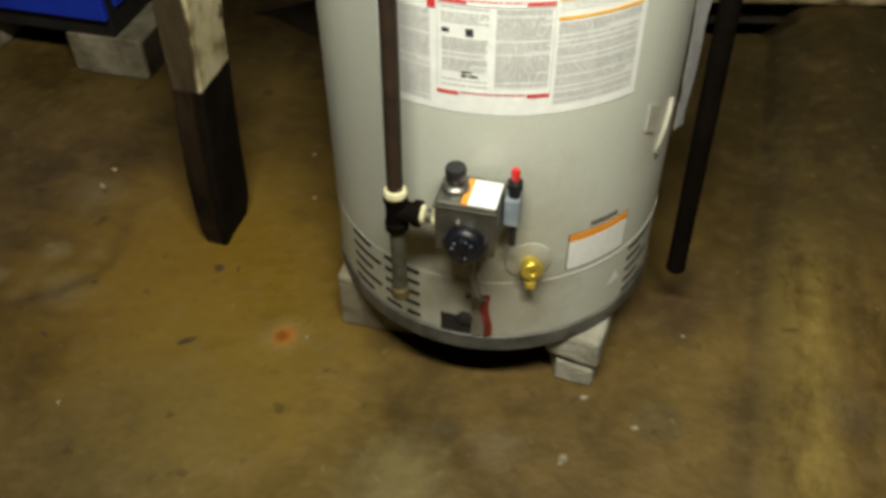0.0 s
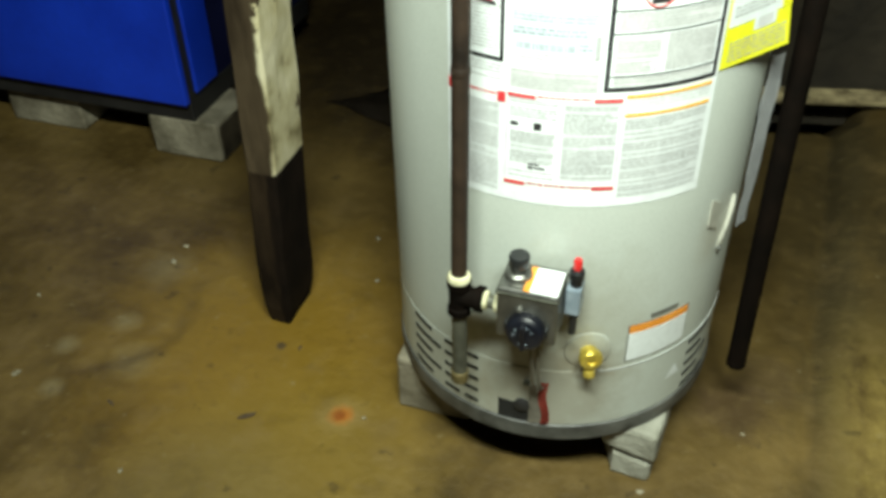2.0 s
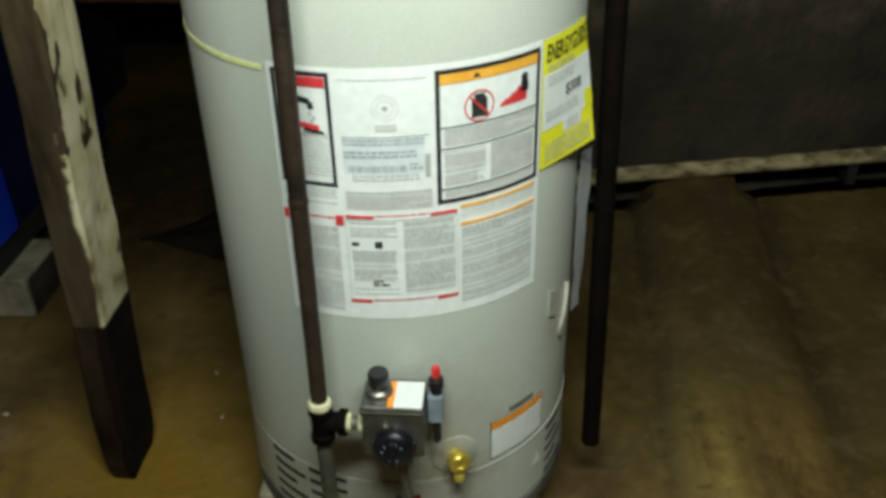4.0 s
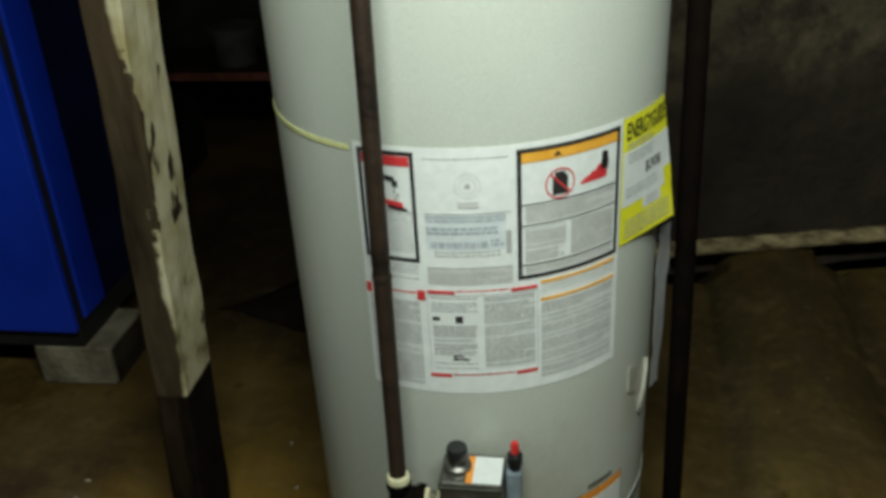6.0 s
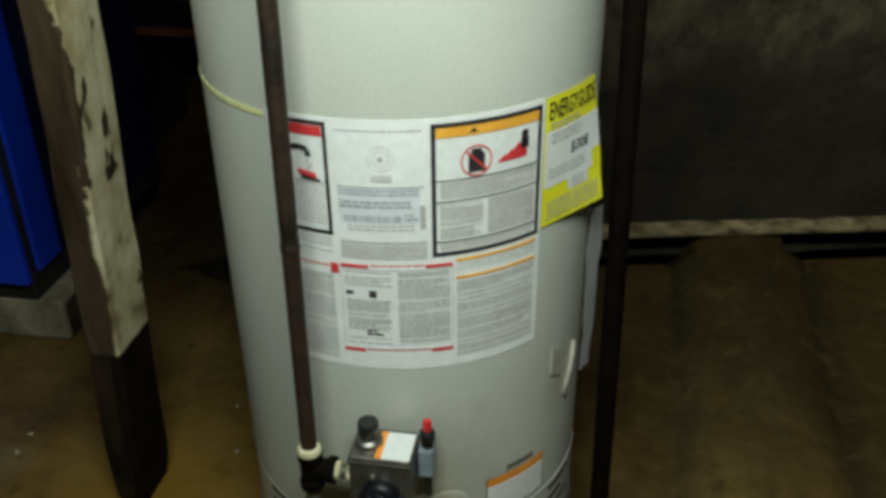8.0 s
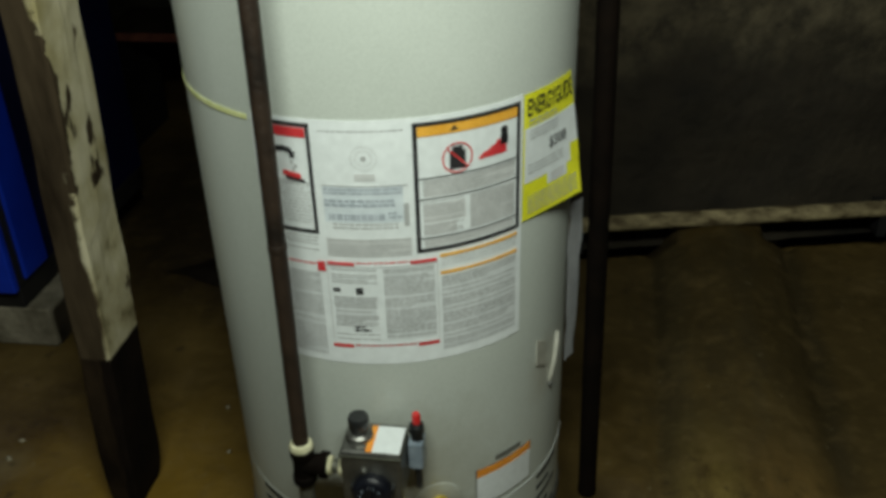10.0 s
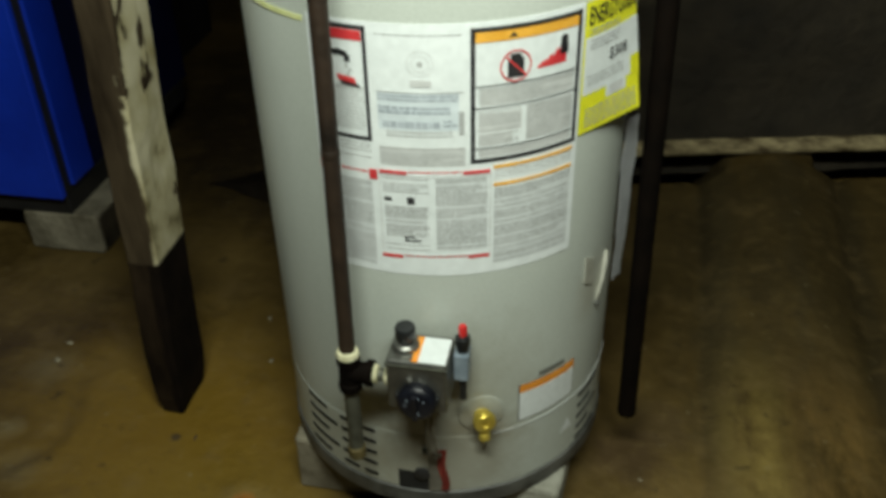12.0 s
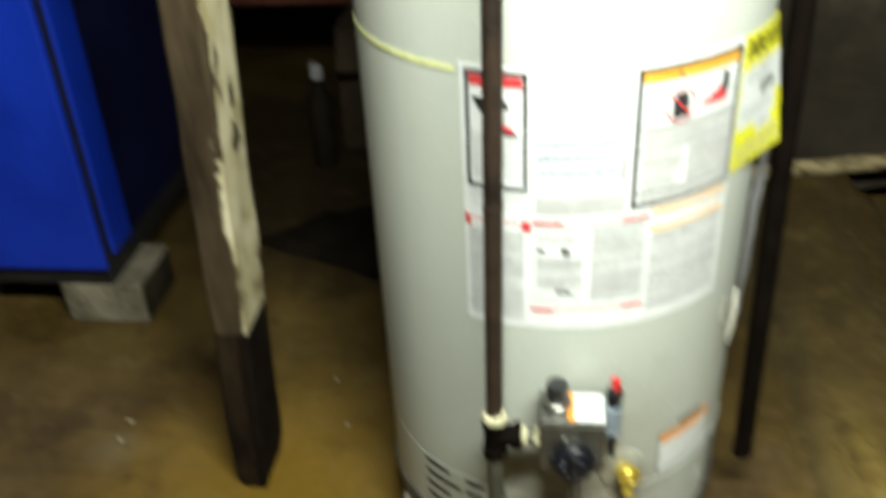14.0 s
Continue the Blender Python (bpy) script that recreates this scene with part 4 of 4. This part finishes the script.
    part("smudge", curved(41.5, 52.0, 0.3365, 0.3445, 0.0004), M_SOFTEDGE, t, "dark stamped mark")

    # slots for combustion air
    slots = []
    for i, z in enumerate((0.243, 0.221, 0.199, 0.177, 0.155)):
        wide = i % 2
        slots.append((-44.5, -34.0 if not wide else -29.5, z))
        slots.append((-27.4, -20.8, z))
        slots.append((-19.2 if wide else -18.5, -13.4, z))
        slots.append((62.0, 71.0 if wide else 77.0, z - 0.004))
    for a0, a1, z in slots:
        part("air_slot", curved(a0, a1, z, z + 0.0065, -0.0012, 0.002), M_VOID, t)
    part("door_seam", curved(26, 90, 0.2525, 0.2545, 0.0, 0.0008), M_GREYPRINT, t)
    part("burner_opening", curved(-5.8, 9.8, 0.146, 0.182, -0.001, 0.0018), M_VOID, t, "dark burner opening")
    flap = part("cover_plate", curved(4.6, 9.2, 0.147, 0.226, 0.002, 0.002, lean=0.003), M_PLATE, t, "dull grey metal flap beside the burner opening")
    strip = bmesh.new()
    left, right = [], []
    for k in range(9):
        z = 0.15 + 0.085 * k / 8
        mid = 9.9 + 0.5 * math.sin(k * 0.9) - 0.12 * k
        left.append(strip.verts.new(on_tank(mid - 1.3, z, R + 0.0055)))
        right.append(strip.verts.new(on_tank(mid + 1.3, z, R + 0.0045)))
    for k in range(8):
        strip.faces.new((left[k], right[k], right[k + 1], left[k + 1]))
    bmesh.ops.solidify(strip, geom=strip.faces[:], thickness=0.0016)
    part("red_strip", strip, M_REDTAG, flap, "worn red strip on the flap", True)
    part("tube_end", lathe([(0.012, 0), (0.012, 0.006), (0.008, 0.008)], on_tank(2.4, 0.18, R - 0.002), on_tank(2.4, 0), 20), M_BLACK, t, smooth=True)
    # pilot and burner tubes
    for dx, r in ((0.0, 0.0026), (0.009, 0.0022)):
        part("burner_tube", tube([(0.024 + dx, -0.285, 0.372), (0.028 + dx, -0.291, 0.31), (0.03 + dx, -0.28, 0.262), (0.03 + dx, -0.264, 0.235), (0.03 + dx, -0.248, 0.222)], r, 10), M_PLATE, t, smooth=True)
    part("flap_clip", box_bm(0.012, 0.021, -0.259, -0.251, 0.229, 0.2335, 0.001), M_GALV, t)

    # triangular sticker
    bm = bmesh.new()
    a = [bm.verts.new(on_tank(x, z, R + 0.001)) for x, z in ((52.2, 0.194), (58.8, 0.194), (56.0, 0.218))]
    bm.faces.new(a)
    part("sticker", bm, M_LABEL, t, "small white triangular sticker")

    # drain valve in brass with its pale rose
    d = on_tank(21.8, 0, 1).normalized()
    part("drain_rose", lathe([(0.033, -0.004), (0.031, 0.0015), (0.022, 0.003), (0.013, 0.0036)], on_tank(21.8, 0.297), d, 32), M_JACKET, t, "pale rose round the drain valve", True)
    v = part("drain_valve", lathe([(0.012, 0.0), (0.012, 0.012), (0.0105, 0.014), (0.0105, 0.02)], on_tank(21.8, 0.297), d, 20), M_BRASS, t, "brass drain valve", True)
    part("valve_knob", lathe([(0.006, 0.012), (0.014, 0.014), (0.016, 0.018), (0.016, 0.024), (0.014, 0.027), (0.006, 0.028), (0.005, 0.026)], on_tank(21.8, 0.301), d, 24), M_BRASS, v, smooth=True)
    part("spout", lathe([(0.006, 0.0), (0.0065, 0.012), (0.008, 0.013), (0.008, 0.021), (0.006, 0.022)], on_tank(21.8, 0.289, R + 0.016), (d.x * 0.25, d.y * 0.25, -1), 18), M_BRASS, v, smooth=True)

    # gas control
    g = part("gas_control", box_bm(-0.014, 0.062, -0.318, -0.26, 0.372, 0.452, 0.004), M_VALVE, t, "cast grey gas control box")
    part("mount", box_bm(0.0, 0.048, -0.262, -0.243, 0.375, 0.435, 0.003), M_VALVE, g)
    part("top_sticker", box_bm(0.026, 0.061, -0.316, -0.268, 0.4525, 0.4532), M_LABEL, g, "white sticker")
    part("top_sticker", box_bm(0.0185, 0.0265, -0.316, -0.268, 0.4526, 0.4534), M_ORANGE, g, "orange sticker edge")
    for x, z, r in ((0.016, 0.424, 0.006), (0.034, 0.412, 0.0075)):
        part("screw", lathe([(r * 0.8, 0), (r * 0.8, 0.003), (r * 0.5, 0.0045)], (x, -0.318, z), (0, -1, 0), 14), M_VALVE, g)
    dial = lathe([(0.02, 0.0), (0.0245, 0.002), (0.0255, 0.008), (0.0245, 0.016), (0.021, 0.0195), (0.019, 0.0205)], (0.026, -0.316, 0.396), (0, -0.99, 0.1), 40)
    dd = part("dial", dial, M_DIAL, g, "dark blue-black temperature dial", True)
    for k in range(10):
        a = 2 * math.pi * k / 10
        c = Vector((0.026, -0.316, 0.396)) + Vector((0, -0.99, 0.1)).normalized() * 0.0205
        u, w = Vector((1, 0, 0)), Vector((0, 0.1, 0.99))
        p = c + 0.013 * (math.cos(a) * u + math.sin(a) * w)
        if k % 3:
            part("dial_mark", lathe([(0.0013, 0), (0.0013, 0.0004)], p, (0, -0.99, 0.1), 6), M_CLEARISH, dd)
    part("cover_edge", box_bm(-0.015, 0.063, -0.3195, -0.259, 0.4425, 0.4465, 0.001), M_GALV, g, "raised edge of the lid")
    for dx in (-0.024, 0.024):
        part("dial_lug", box_bm(0.026 + dx - 0.0035, 0.026 + dx + 0.0035, -0.326, -0.316, 0.392, 0.404, 0.0012), M_BLACKPLASTIC, g)
    part("dial_grip", box_bm(0.0225, 0.0295, -0.343, -0.336, 0.378, 0.417, 0.0015), M_DIAL, dd)
    part("union_nut", lathe([(0.0105, 0.0), (0.0125, 0.001), (0.0125, 0.009), (0.0105, 0.01)], (-0.0145, -0.299, 0.41), (1, 0, 0), 6), M_GALV, g, "hexagonal inlet nut")
    k0 = part("selector_knob", lathe([(0.009, 0.0), (0.0095, 0.010), (0.0115, 0.014), (0.013, 0.018), (0.013, 0.030), (0.0118, 0.0325)], (0.006, -0.288, 0.452), (0, 0, 1), 24), M_BLACKPLASTIC, g, "black selector knob", True)
    part("knob_skirt", lathe([(0.018, 0), (0.0165, 0.007), (0.013, 0.0095)], (0.006, -0.288, 0.4515), (0, 0, 1), 24), M_VALVE, k0, smooth=True)
    ig = part("igniter", box_bm(0.0635, 0.083, -0.28, -0.252, 0.395, 0.438, 0.003), M_CLEARISH, t, "pale igniter bracket")
    part("igniter_body", lathe([(0.0075, 0), (0.0075, 0.012), (0.0098, 0.013), (0.0098, 0.023), (0.007, 0.027)], (0.0745, -0.2685, 0.437), (0, 0, 1), 20), M_BLACKPLASTIC, ig, smooth=True)
    part("igniter_button", lathe([(0.0055, 0), (0.0058, 0.011), (0.0045, 0.0145)], (0.0745, -0.2685, 0.464), (0, 0, 1), 18), M_REDPLASTIC, ig, "red igniter button", True)
    part("igniter_stem", lathe([(0.005, 0), (0.005, 0.03)], (0.0745, -0.2685, 0.357), (0, 0, 1), 12), M_BLACKPLASTIC, ig, smooth=True)

    # clear plastic plug and its strap near the side
    bm = curved(59.0, 64.0, 0.458, 0.50, 0.0005, 0.002, lean=-0.012)
    part("tape", bm, M_TAPE, t, "crumpled pale tape")
    part("tape", tube([on_tank(74, 0.475, R + 0.001), on_tank(72.5, 0.46, R + 0.003), on_tank(70, 0.435, R + 0.004), on_tank(68.5, 0.412, R + 0.002), on_tank(69, 0.402, R - 0.001)], 0.0034, 8), M_TAPE, t, smooth=True)

    part("tape_end", lathe([(0.004, 0), (0.0045, 0.004), (0.003, 0.006)], on_tank(68.8, 0.4, R - 0.001), on_tank(68.8, 0), 10), M_RIM, t, "dark end of the strap")
    # yellow tape end on the jacket
    part("tape_strip", curved(-78, -25.2, 0.8445, 0.8505, 0.0004, 0.0008), M_STRING, t, "narrow yellow tape", True)
    return t


water_heater()


def energy_label():
    """The yellow paper label, stuck along one edge and curling off the jacket."""
    t = thing("energy_label", on_tank(50.8, 0.69), "yellow and white paper energy label curling off the heater", "label")

    def at(u, v, lift=0.0):
        """u: 0 at the stuck edge to 1 at the free edge; v: 0 at the bottom to 1 at the top."""
        r = R + 0.0012 + lift + (0.021 * (1 - v) ** 1.0 + 0.002) * u ** 2.0
        return on_tank(50.6 + 23.4 * u, 0.694 + 0.161 * v + 0.004 * u * (1 - v), r)

    def sheet(u0, u1, v0, v1, lift, thick=0.0004):
        bm = bmesh.new()
        n, m = max(2, int(14 * (u1 - u0))), max(1, int(12 * (v1 - v0)))
        for face_lift, flip in ((lift, True), (lift + thick, False)):
            g = [[bm.verts.new(at(u0 + (u1 - u0) * i / n, v0 + (v1 - v0) * j / m, face_lift)) for j in range(m + 1)] for i in range(n + 1)]
            for i in range(n):
                for j in range(m):
                    q = (g[i][j], g[i + 1][j], g[i + 1][j + 1], g[i][j + 1])
                    bm.faces.new(q[::-1] if flip else q)
        return bm

    part("paper", sheet(0, 1, 0, 1, 0), M_YELLOW, t, "yellow paper", True)
    part("white_panel", sheet(0.02, 1.0, 0.31, 0.74, 0.0006), M_LABEL, t, "white middle panel", True)
    part("yellow_panel", sheet(0.84, 1.0, 0.305, 0.45, 0.0008), M_YELLOW, t, "yellow step of the lower panel", True)
    part("price_panel", sheet(0.42, 0.76, 0.22, 0.34, 0.0009), M_LABEL, t, "white inset", True)
    rnd = random.Random(3)
    for u0, u1, v0, v1, h, p in ((0.1, 0.6, 0.65, 0.72, 0.012, 0.03), (0.08, 0.7, 0.36, 0.45, 0.012, 0.03), (0.08, 0.92, 0.05, 0.19, 0.012, 0.032), (0.08, 0.6, 0.75, 0.80, 0.012, 0.03)):
        bm = bmesh.new()
        v = v1
        while v > v0:
            u = u0
            while u < u1:
                w = min(u1, u + rnd.uniform(0.03, 0.12))
                bm.faces.new([bm.verts.new(at(a, b, 0.0016)) for a, b in ((u, v - h), (w, v - h), (w, v), (u, v))])
                u = w + 0.02
            v -= p
        part("text_block", bm, M_GREYPRINT, t)
    for u0, u1, v0, v1 in ((0.47, 0.7, 0.24, 0.31),):
        bm = bmesh.new()
        bm.faces.new([bm.verts.new(at(a, b, 0.0018)) for a, b in ((u0, v0), (u1, v0), (u1, v1), (u0, v1))])
        part("text_block", bm, M_PALEPRINT, t)

    def lettering(text, u0, u1, v0, v1):
        cu = bpy.data.curves.new("lettering", "FONT")
        cu.body, cu.resolution_u, cu.offset = text, 2, 0.014
        tmp = bpy.data.objects.new("lettering", cu)
        scene.collection.objects.link(tmp)
        bpy.context.view_layer.update()
        me = bpy.data.meshes.new_from_object(tmp.evaluated_get(bpy.context.evaluated_depsgraph_get()))
        bpy.data.objects.remove(tmp)
        bm = bmesh.new()
        bm.from_mesh(me)
        bpy.data.meshes.remove(me)
        xs, ys = [v.co.x for v in bm.verts], [v.co.y for v in bm.verts]
        for v in bm.verts:
            u = u0 + (u1 - u0) * (v.co.x - min(xs)) / (max(xs) - min(xs))
            w = v0 + (v1 - v0) * (v.co.y - min(ys)) / (max(ys) - min(ys))
            v.co = at(u, w, 0.0018)
        part("lettering", bm, M_BLACKPRINT, t, "bold black heading")

    lettering("ENERGYGUIDE", 0.05, 0.95, 0.83, 0.965)
    lettering("$308", 0.44, 0.76, 0.50, 0.60)


energy_label()


# ---- gas supply pipe in front of the heater ----
def gas_pipe():
    x, y = -0.0675, -0.299
    t = thing("gas_pipe", (x, y, 0.2), "rusty brown iron gas pipe with a tee and drip leg", "pipe")
    riser = part("riser", tube([(x, y, 0.446), (x + 0.0035, y, 0.72), (x + 0.022, y, 2.2)], 0.0102, 24), M_PIPE, t, "rusty brown riser", True)
    part("burr", lathe([(0.0102, 0.72), (0.011, 0.722), (0.011, 0.729), (0.0102, 0.731)], (x + 0.0036, y, 0), seg=24), M_PIPE, riser, smooth=True)
    part("paste_ring", lathe([(0.0102, 0.434), (0.0148, 0.436), (0.0154, 0.44), (0.0132, 0.4445), (0.0102, 0.446)], (x, y, 0), seg=24), M_DOPE, t, "cream jointing paste", True)
    tee = lathe([(0.0135, 0.380), (0.0155, 0.382), (0.0155, 0.392), (0.0135, 0.394), (0.0135, 0.424), (0.0155, 0.426), (0.0155, 0.436), (0.0135, 0.438)], (x, y, 0), seg=24)
    lathe([(0.014, 0.0), (0.014, 0.022), (0.0175, 0.023), (0.0175, 0.032)], (x, y, 0.41), (1, 0, 0), 20, bm=tee)
    part("tee", tee, M_BLACKPIPE, t, "black iron tee", True)
    nip = part("nipple", lathe([(0.009, 0.03), (0.009, 0.056)], (x, y, 0.41), (1, 0, 0), 18), M_GALV, t, smooth=True)
    for h in (0.032, 0.047):
        part("paste_ring", lathe([(0.009, h), (0.0125, h + 0.001), (0.0125, h + 0.006), (0.009, h + 0.007)], (x, y, 0.41), (1, 0, 0), 18), M_DOPE, nip, "cream jointing paste", True)
    leg = part("drip_leg", lathe([(0.0102, 0.268), (0.0102, 0.382)], (x, y, 0), seg=24), M_GALV, t, "dull galvanised drip leg", True)
    part("leg_cap", lathe([(0.010, 0.256), (0.0122, 0.258), (0.0122, 0.274), (0.0106, 0.276)], (x, y, 0), seg=24), M_OLDBRASS, leg, "dull brownish cap", True)
    part("hanger", box_bm(x + 0.006, x + 0.038, y - 0.016, y + 0.016, 2.17, 2.2, 0.004), M_BLACKPIPE, t)


gas_pipe()


# ---- relief pipe beside the heater ----
def relief_pipe():
    t = thing("relief_pipe", (0.299, -0.019, 0.125), "black relief discharge pipe ending above the floor", "pipe")
    a, b = Vector((0.3, -0.016, 0.125)), Vector((0.277, 0.012, 1.36))
    part("pipe", tube([a, a.lerp(b, 0.3), a.lerp(b, 0.6), b, b + Vector((0.0, 0, 0.04))], 0.0145, 20), M_BLACKPIPE, t, smooth=True)
    part("elbow", tube([b + Vector((0, 0, 0.03)), b + Vector((-0.004, 0, 0.06)), b + Vector((-0.03, 0, 0.07)), b + Vector((-0.05, 0, 0.07))], 0.018, 16), M_BLACKPIPE, t, smooth=True)
    part("end_collar", lathe([(0.0145, 0.0), (0.0151, 0.001), (0.0151, 0.012), (0.0145, 0.013)], (0.3, -0.016, 0.123), (-0.019, 0.022, 1), 20), M_BLACKPIPE, t, smooth=True)


relief_pipe()


def hung_paper():
    """A white instruction sheet in a sleeve between the heater and the relief pipe."""
    t = thing("paper_sleeve", on_tank(84, 0.45), "white paper in a clear sleeve taped to the heater's side", "paper")
    bm = bmesh.new()
    g = []
    for i in range(7):
        for_z = []
        for j in range(13):
            z = 0.392 + 0.27 * j / 12
            a = 80 + 5.5 * i / 6 + 4 * (1 - j / 12)
            for_z.append(bm.verts.new(on_tank(a, z, R + 0.004 + (0.012 + 0.003 * (j / 12)) * (i / 6) + 0.003 * noise.noise((i * 0.7, j * 0.5, 0)))))
        g.append(for_z)
    for p, q in zip(g, g[1:]):
        for j in range(12):
            bm.faces.new((p[j], q[j], q[j + 1], p[j + 1]))
    bmesh.ops.solidify(bm, geom=bm.faces[:], thickness=0.0015)
    part("sheet", bm, M_PAPER, t, smooth=True)


hung_paper()

# ---- blocks under the heater ----
concrete_block(-0.224, -0.1, -0.155, 0.03, -0.002, 0.112, "worn pale concrete block under the water heater", "blocks under the heater", 7)


def split_paver():
    t = thing("paver", (0.13, -0.13, 0), "pale cracked paver on edge under the water heater", "block", "blocks under the heater")
    place = Matrix.Translation((0.172, -0.09, 0)) @ Matrix.Rotation(math.radians(-5), 4, "Z")
    for name, z0, z1, grow in (("lower_slab", -0.002, 0.05, 0.0), ("upper_slab", 0.058, 0.113, 0.006)):
        bm = box_bm(-0.042, 0.038 + grow, -0.098 - grow, 0.1, z0, z1, 0.008, 2)
        bmesh.ops.subdivide_edges(bm, edges=[e for e in bm.edges if e.calc_length() > 0.03], cuts=4, use_grid_fill=True)
        for v in bm.verts:
            v.co += 0.0025 * noise.noise_vector(v.co * 25)
            if name == "lower_slab":
                v.co.x = max(v.co.x, -0.03 - 0.25 * (v.co.y + 0.06)) if v.co.y < -0.06 else v.co.x
            if 0.03 < v.co.z < 0.08:
                v.co.z -= 0.14 * v.co.x
            v.co.z = max(v.co.z, -0.002)
        bm.transform(place)
        part(name, bm, M_BRICK, t)
    bm = box_bm(-0.03, 0.025, -0.085, 0.09, 0.04, 0.066)
    bm.transform(place)
    part("dark_gap", bm, M_VOID, t)


split_paver()
concrete_block(-0.16, 0.16, 0.09, 0.2, -0.002, 0.112, "worn pale concrete block under the water heater", "blocks under the heater", 9)


# ---- chips and debris on the floor ----
def chip(name, x, y, sx, sy, sz, turn, material, label, seed):
    bm = bmesh.new()
    bmesh.ops.create_icosphere(bm, subdivisions=2, radius=1)
    for v in bm.verts:
        v.co += 0.3 * noise.noise_vector(v.co * 1.7 + Vector((seed, seed, 0)))
        v.co = Vector((v.co.x * sx, v.co.y * sy, max(v.co.z, -0.4) * sz + 0.4 * sz))
    bm.transform(Matrix.Translation((x, y, hump(x, y) - 0.002)) @ Matrix.Rotation(turn, 4, "Z"))
    ob = part(name, bm, material, smooth=False)
    return tagged(ob, label, "debris", "floor debris")


for i, (x, y, s) in enumerate(((-0.803, 0.122, 0.008), (-0.38, 0.138, 0.007), (-0.428, 0.265, 0.008), (0.276, -0.248, 0.008), (0.18, -0.33, 0.013), (-0.80, 0.07, 0.01),
                               (0.194, -0.21, 0.008), (-0.903, -0.291, 0.011), (0.335, -0.045, 0.005), (-0.27, -0.2, 0.005), (-0.6, -0.42, 0.006), (-1.0, -0.1, 0.006))):
    chip("plaster_chip", x, y, s * 0.85, s * 0.55, s * 0.4, i * 1.1, M_CHIP, "small pale plaster chip on the floor", i)
for i, (x, y, s) in enumerate(((-0.46, -0.256, 0.016), (-0.445, -0.08, 0.008), (-0.7, -0.3, 0.01))):
    chip("dark_flake", x, y, s, s * 0.3, s * 0.25, 0.7 + i, M_LEAF, "dark dry flake on the floor", i + 20)


# ---- stored things in the dark behind ----
def shelf_board():
    t = thing("low_shelf", (-0.9, 1.65, 0), "low reddish shelf board in the dark behind the boiler", "shelf")
    # the board is near-black to paint in its unlit top; the edge stays red
    part("board", box_bm(-1.25, -0.35, 1.515, 1.8, 0.37, 0.392, 0.003), M_NEAR_BLACK, t, "board painted dark for its unlit top")
    part("edge_strip", box_bm(-1.25, -0.35, 1.5, 1.513, 0.368, 0.3925, 0.002), M_REDPIPE, t, "reddish front edge")
    for x in (-1.2, -0.4):
        part("leg", box_bm(x - 0.02, x + 0.02, 1.52, 1.78, -0.002, 0.37, 0.003), M_BLACK, t)
    c = thing("storage_tub", (-0.95, 1.65, 0.392), "dusty grey plastic tub on the low shelf", "tub")
    part("tub", lathe([(0.06, 0.392), (0.075, 0.5), (0.08, 0.502), (0.08, 0.51), (0.07, 0.51)], (-0.95, 1.62, 0), seg=32), M_DUSTY, c, smooth=True)
    b = thing("cardboard_box", (-0.5, 1.4, 0), "sagging brown cardboard box in the dark behind the heater", "box")
    bm = box_bm(-0.62, -0.25, 1.3, 1.57, -0.002, 0.36, 0.006, 2)
    bmesh.ops.subdivide_edges(bm, edges=[e for e in bm.edges if e.calc_length() > 0.05], cuts=5, use_grid_fill=True)
    for v in bm.verts:
        v.co += 0.012 * noise.noise_vector(v.co * 7) * min(1.0, max(0.0, v.co.z * 4))
    part("carton", bm, M_CARD, b)
    flap = box_bm(-0.6, -0.27, 1.18, 1.305, 0.0, 0.006)
    flap.transform(Matrix.Translation((0, 1.305, 0.35)) @ Matrix.Rotation(math.radians(38), 4, "X") @ Matrix.Translation((0, -1.305, 0)))
    part("flap", flap, M_CARD, b)
    p = thing("plastic_bottle", (-0.652, 1.2, 0), "small dark plastic bottle with a pale cap", "bottle")
    part("bottle_body", lathe([(0.03, -0.002), (0.034, 0.006), (0.034, 0.2), (0.015, 0.25), (0.015, 0.262)], (-0.652, 1.2, 0), seg=24), M_NEAR_BLACK, p, smooth=True)
    part("cap", lathe([(0.017, 0.26), (0.018, 0.264), (0.017, 0.295), (0.012, 0.3)], (-0.652, 1.2, 0), seg=20), M_PAPER, p, smooth=True)


shelf_board()


def floor_shade_sheet():
    """An added dark crumpled sheet that stands in for shade on the floor behind the heater."""
    bm = bmesh.new()
    n, m = 28, 20
    grid = []
    for i in range(n + 1):
        col = []
        for j in range(m + 1):
            u, v = i / n, j / m
            x = -0.77 + 0.66 * u + 0.12 * v * (1 - u) + 0.012 * noise.noise((v * 6, 2, 0))
            near = 0.76 - 0.16 * u - 0.19 * u * u
            y = near + (0.07 + 0.48 * u ** 0.8) * v + 0.014 * noise.noise((u * 7, 5, 0))
            edge = min(1.0, 6 * u, 6 * (1 - u), 6 * v, 6 * (1 - v))
            z = 0.003 + edge * (0.02 + 0.022 * noise.noise((x * 9, y * 9, 1)) + 0.010 * noise.noise((x * 25, y * 25, 4)))
            col.append(bm.verts.new((x, y, max(0.002, z))))
        grid.append(col)
    for p, q in zip(grid, grid[1:]):
        for j in range(m):
            bm.faces.new((p[j], q[j], q[j + 1], p[j + 1]))
    bmesh.ops.solidify(bm, geom=bm.faces[:], thickness=0.002)
    t = thing("shade_sheet", (-0.45, 0.8, 0), "added dark crumpled sheet standing in for shade on the floor behind the heater", "sheet")
    part("sheet", bm, M_NEAR_BLACK, t, smooth=True)


floor_shade_sheet()
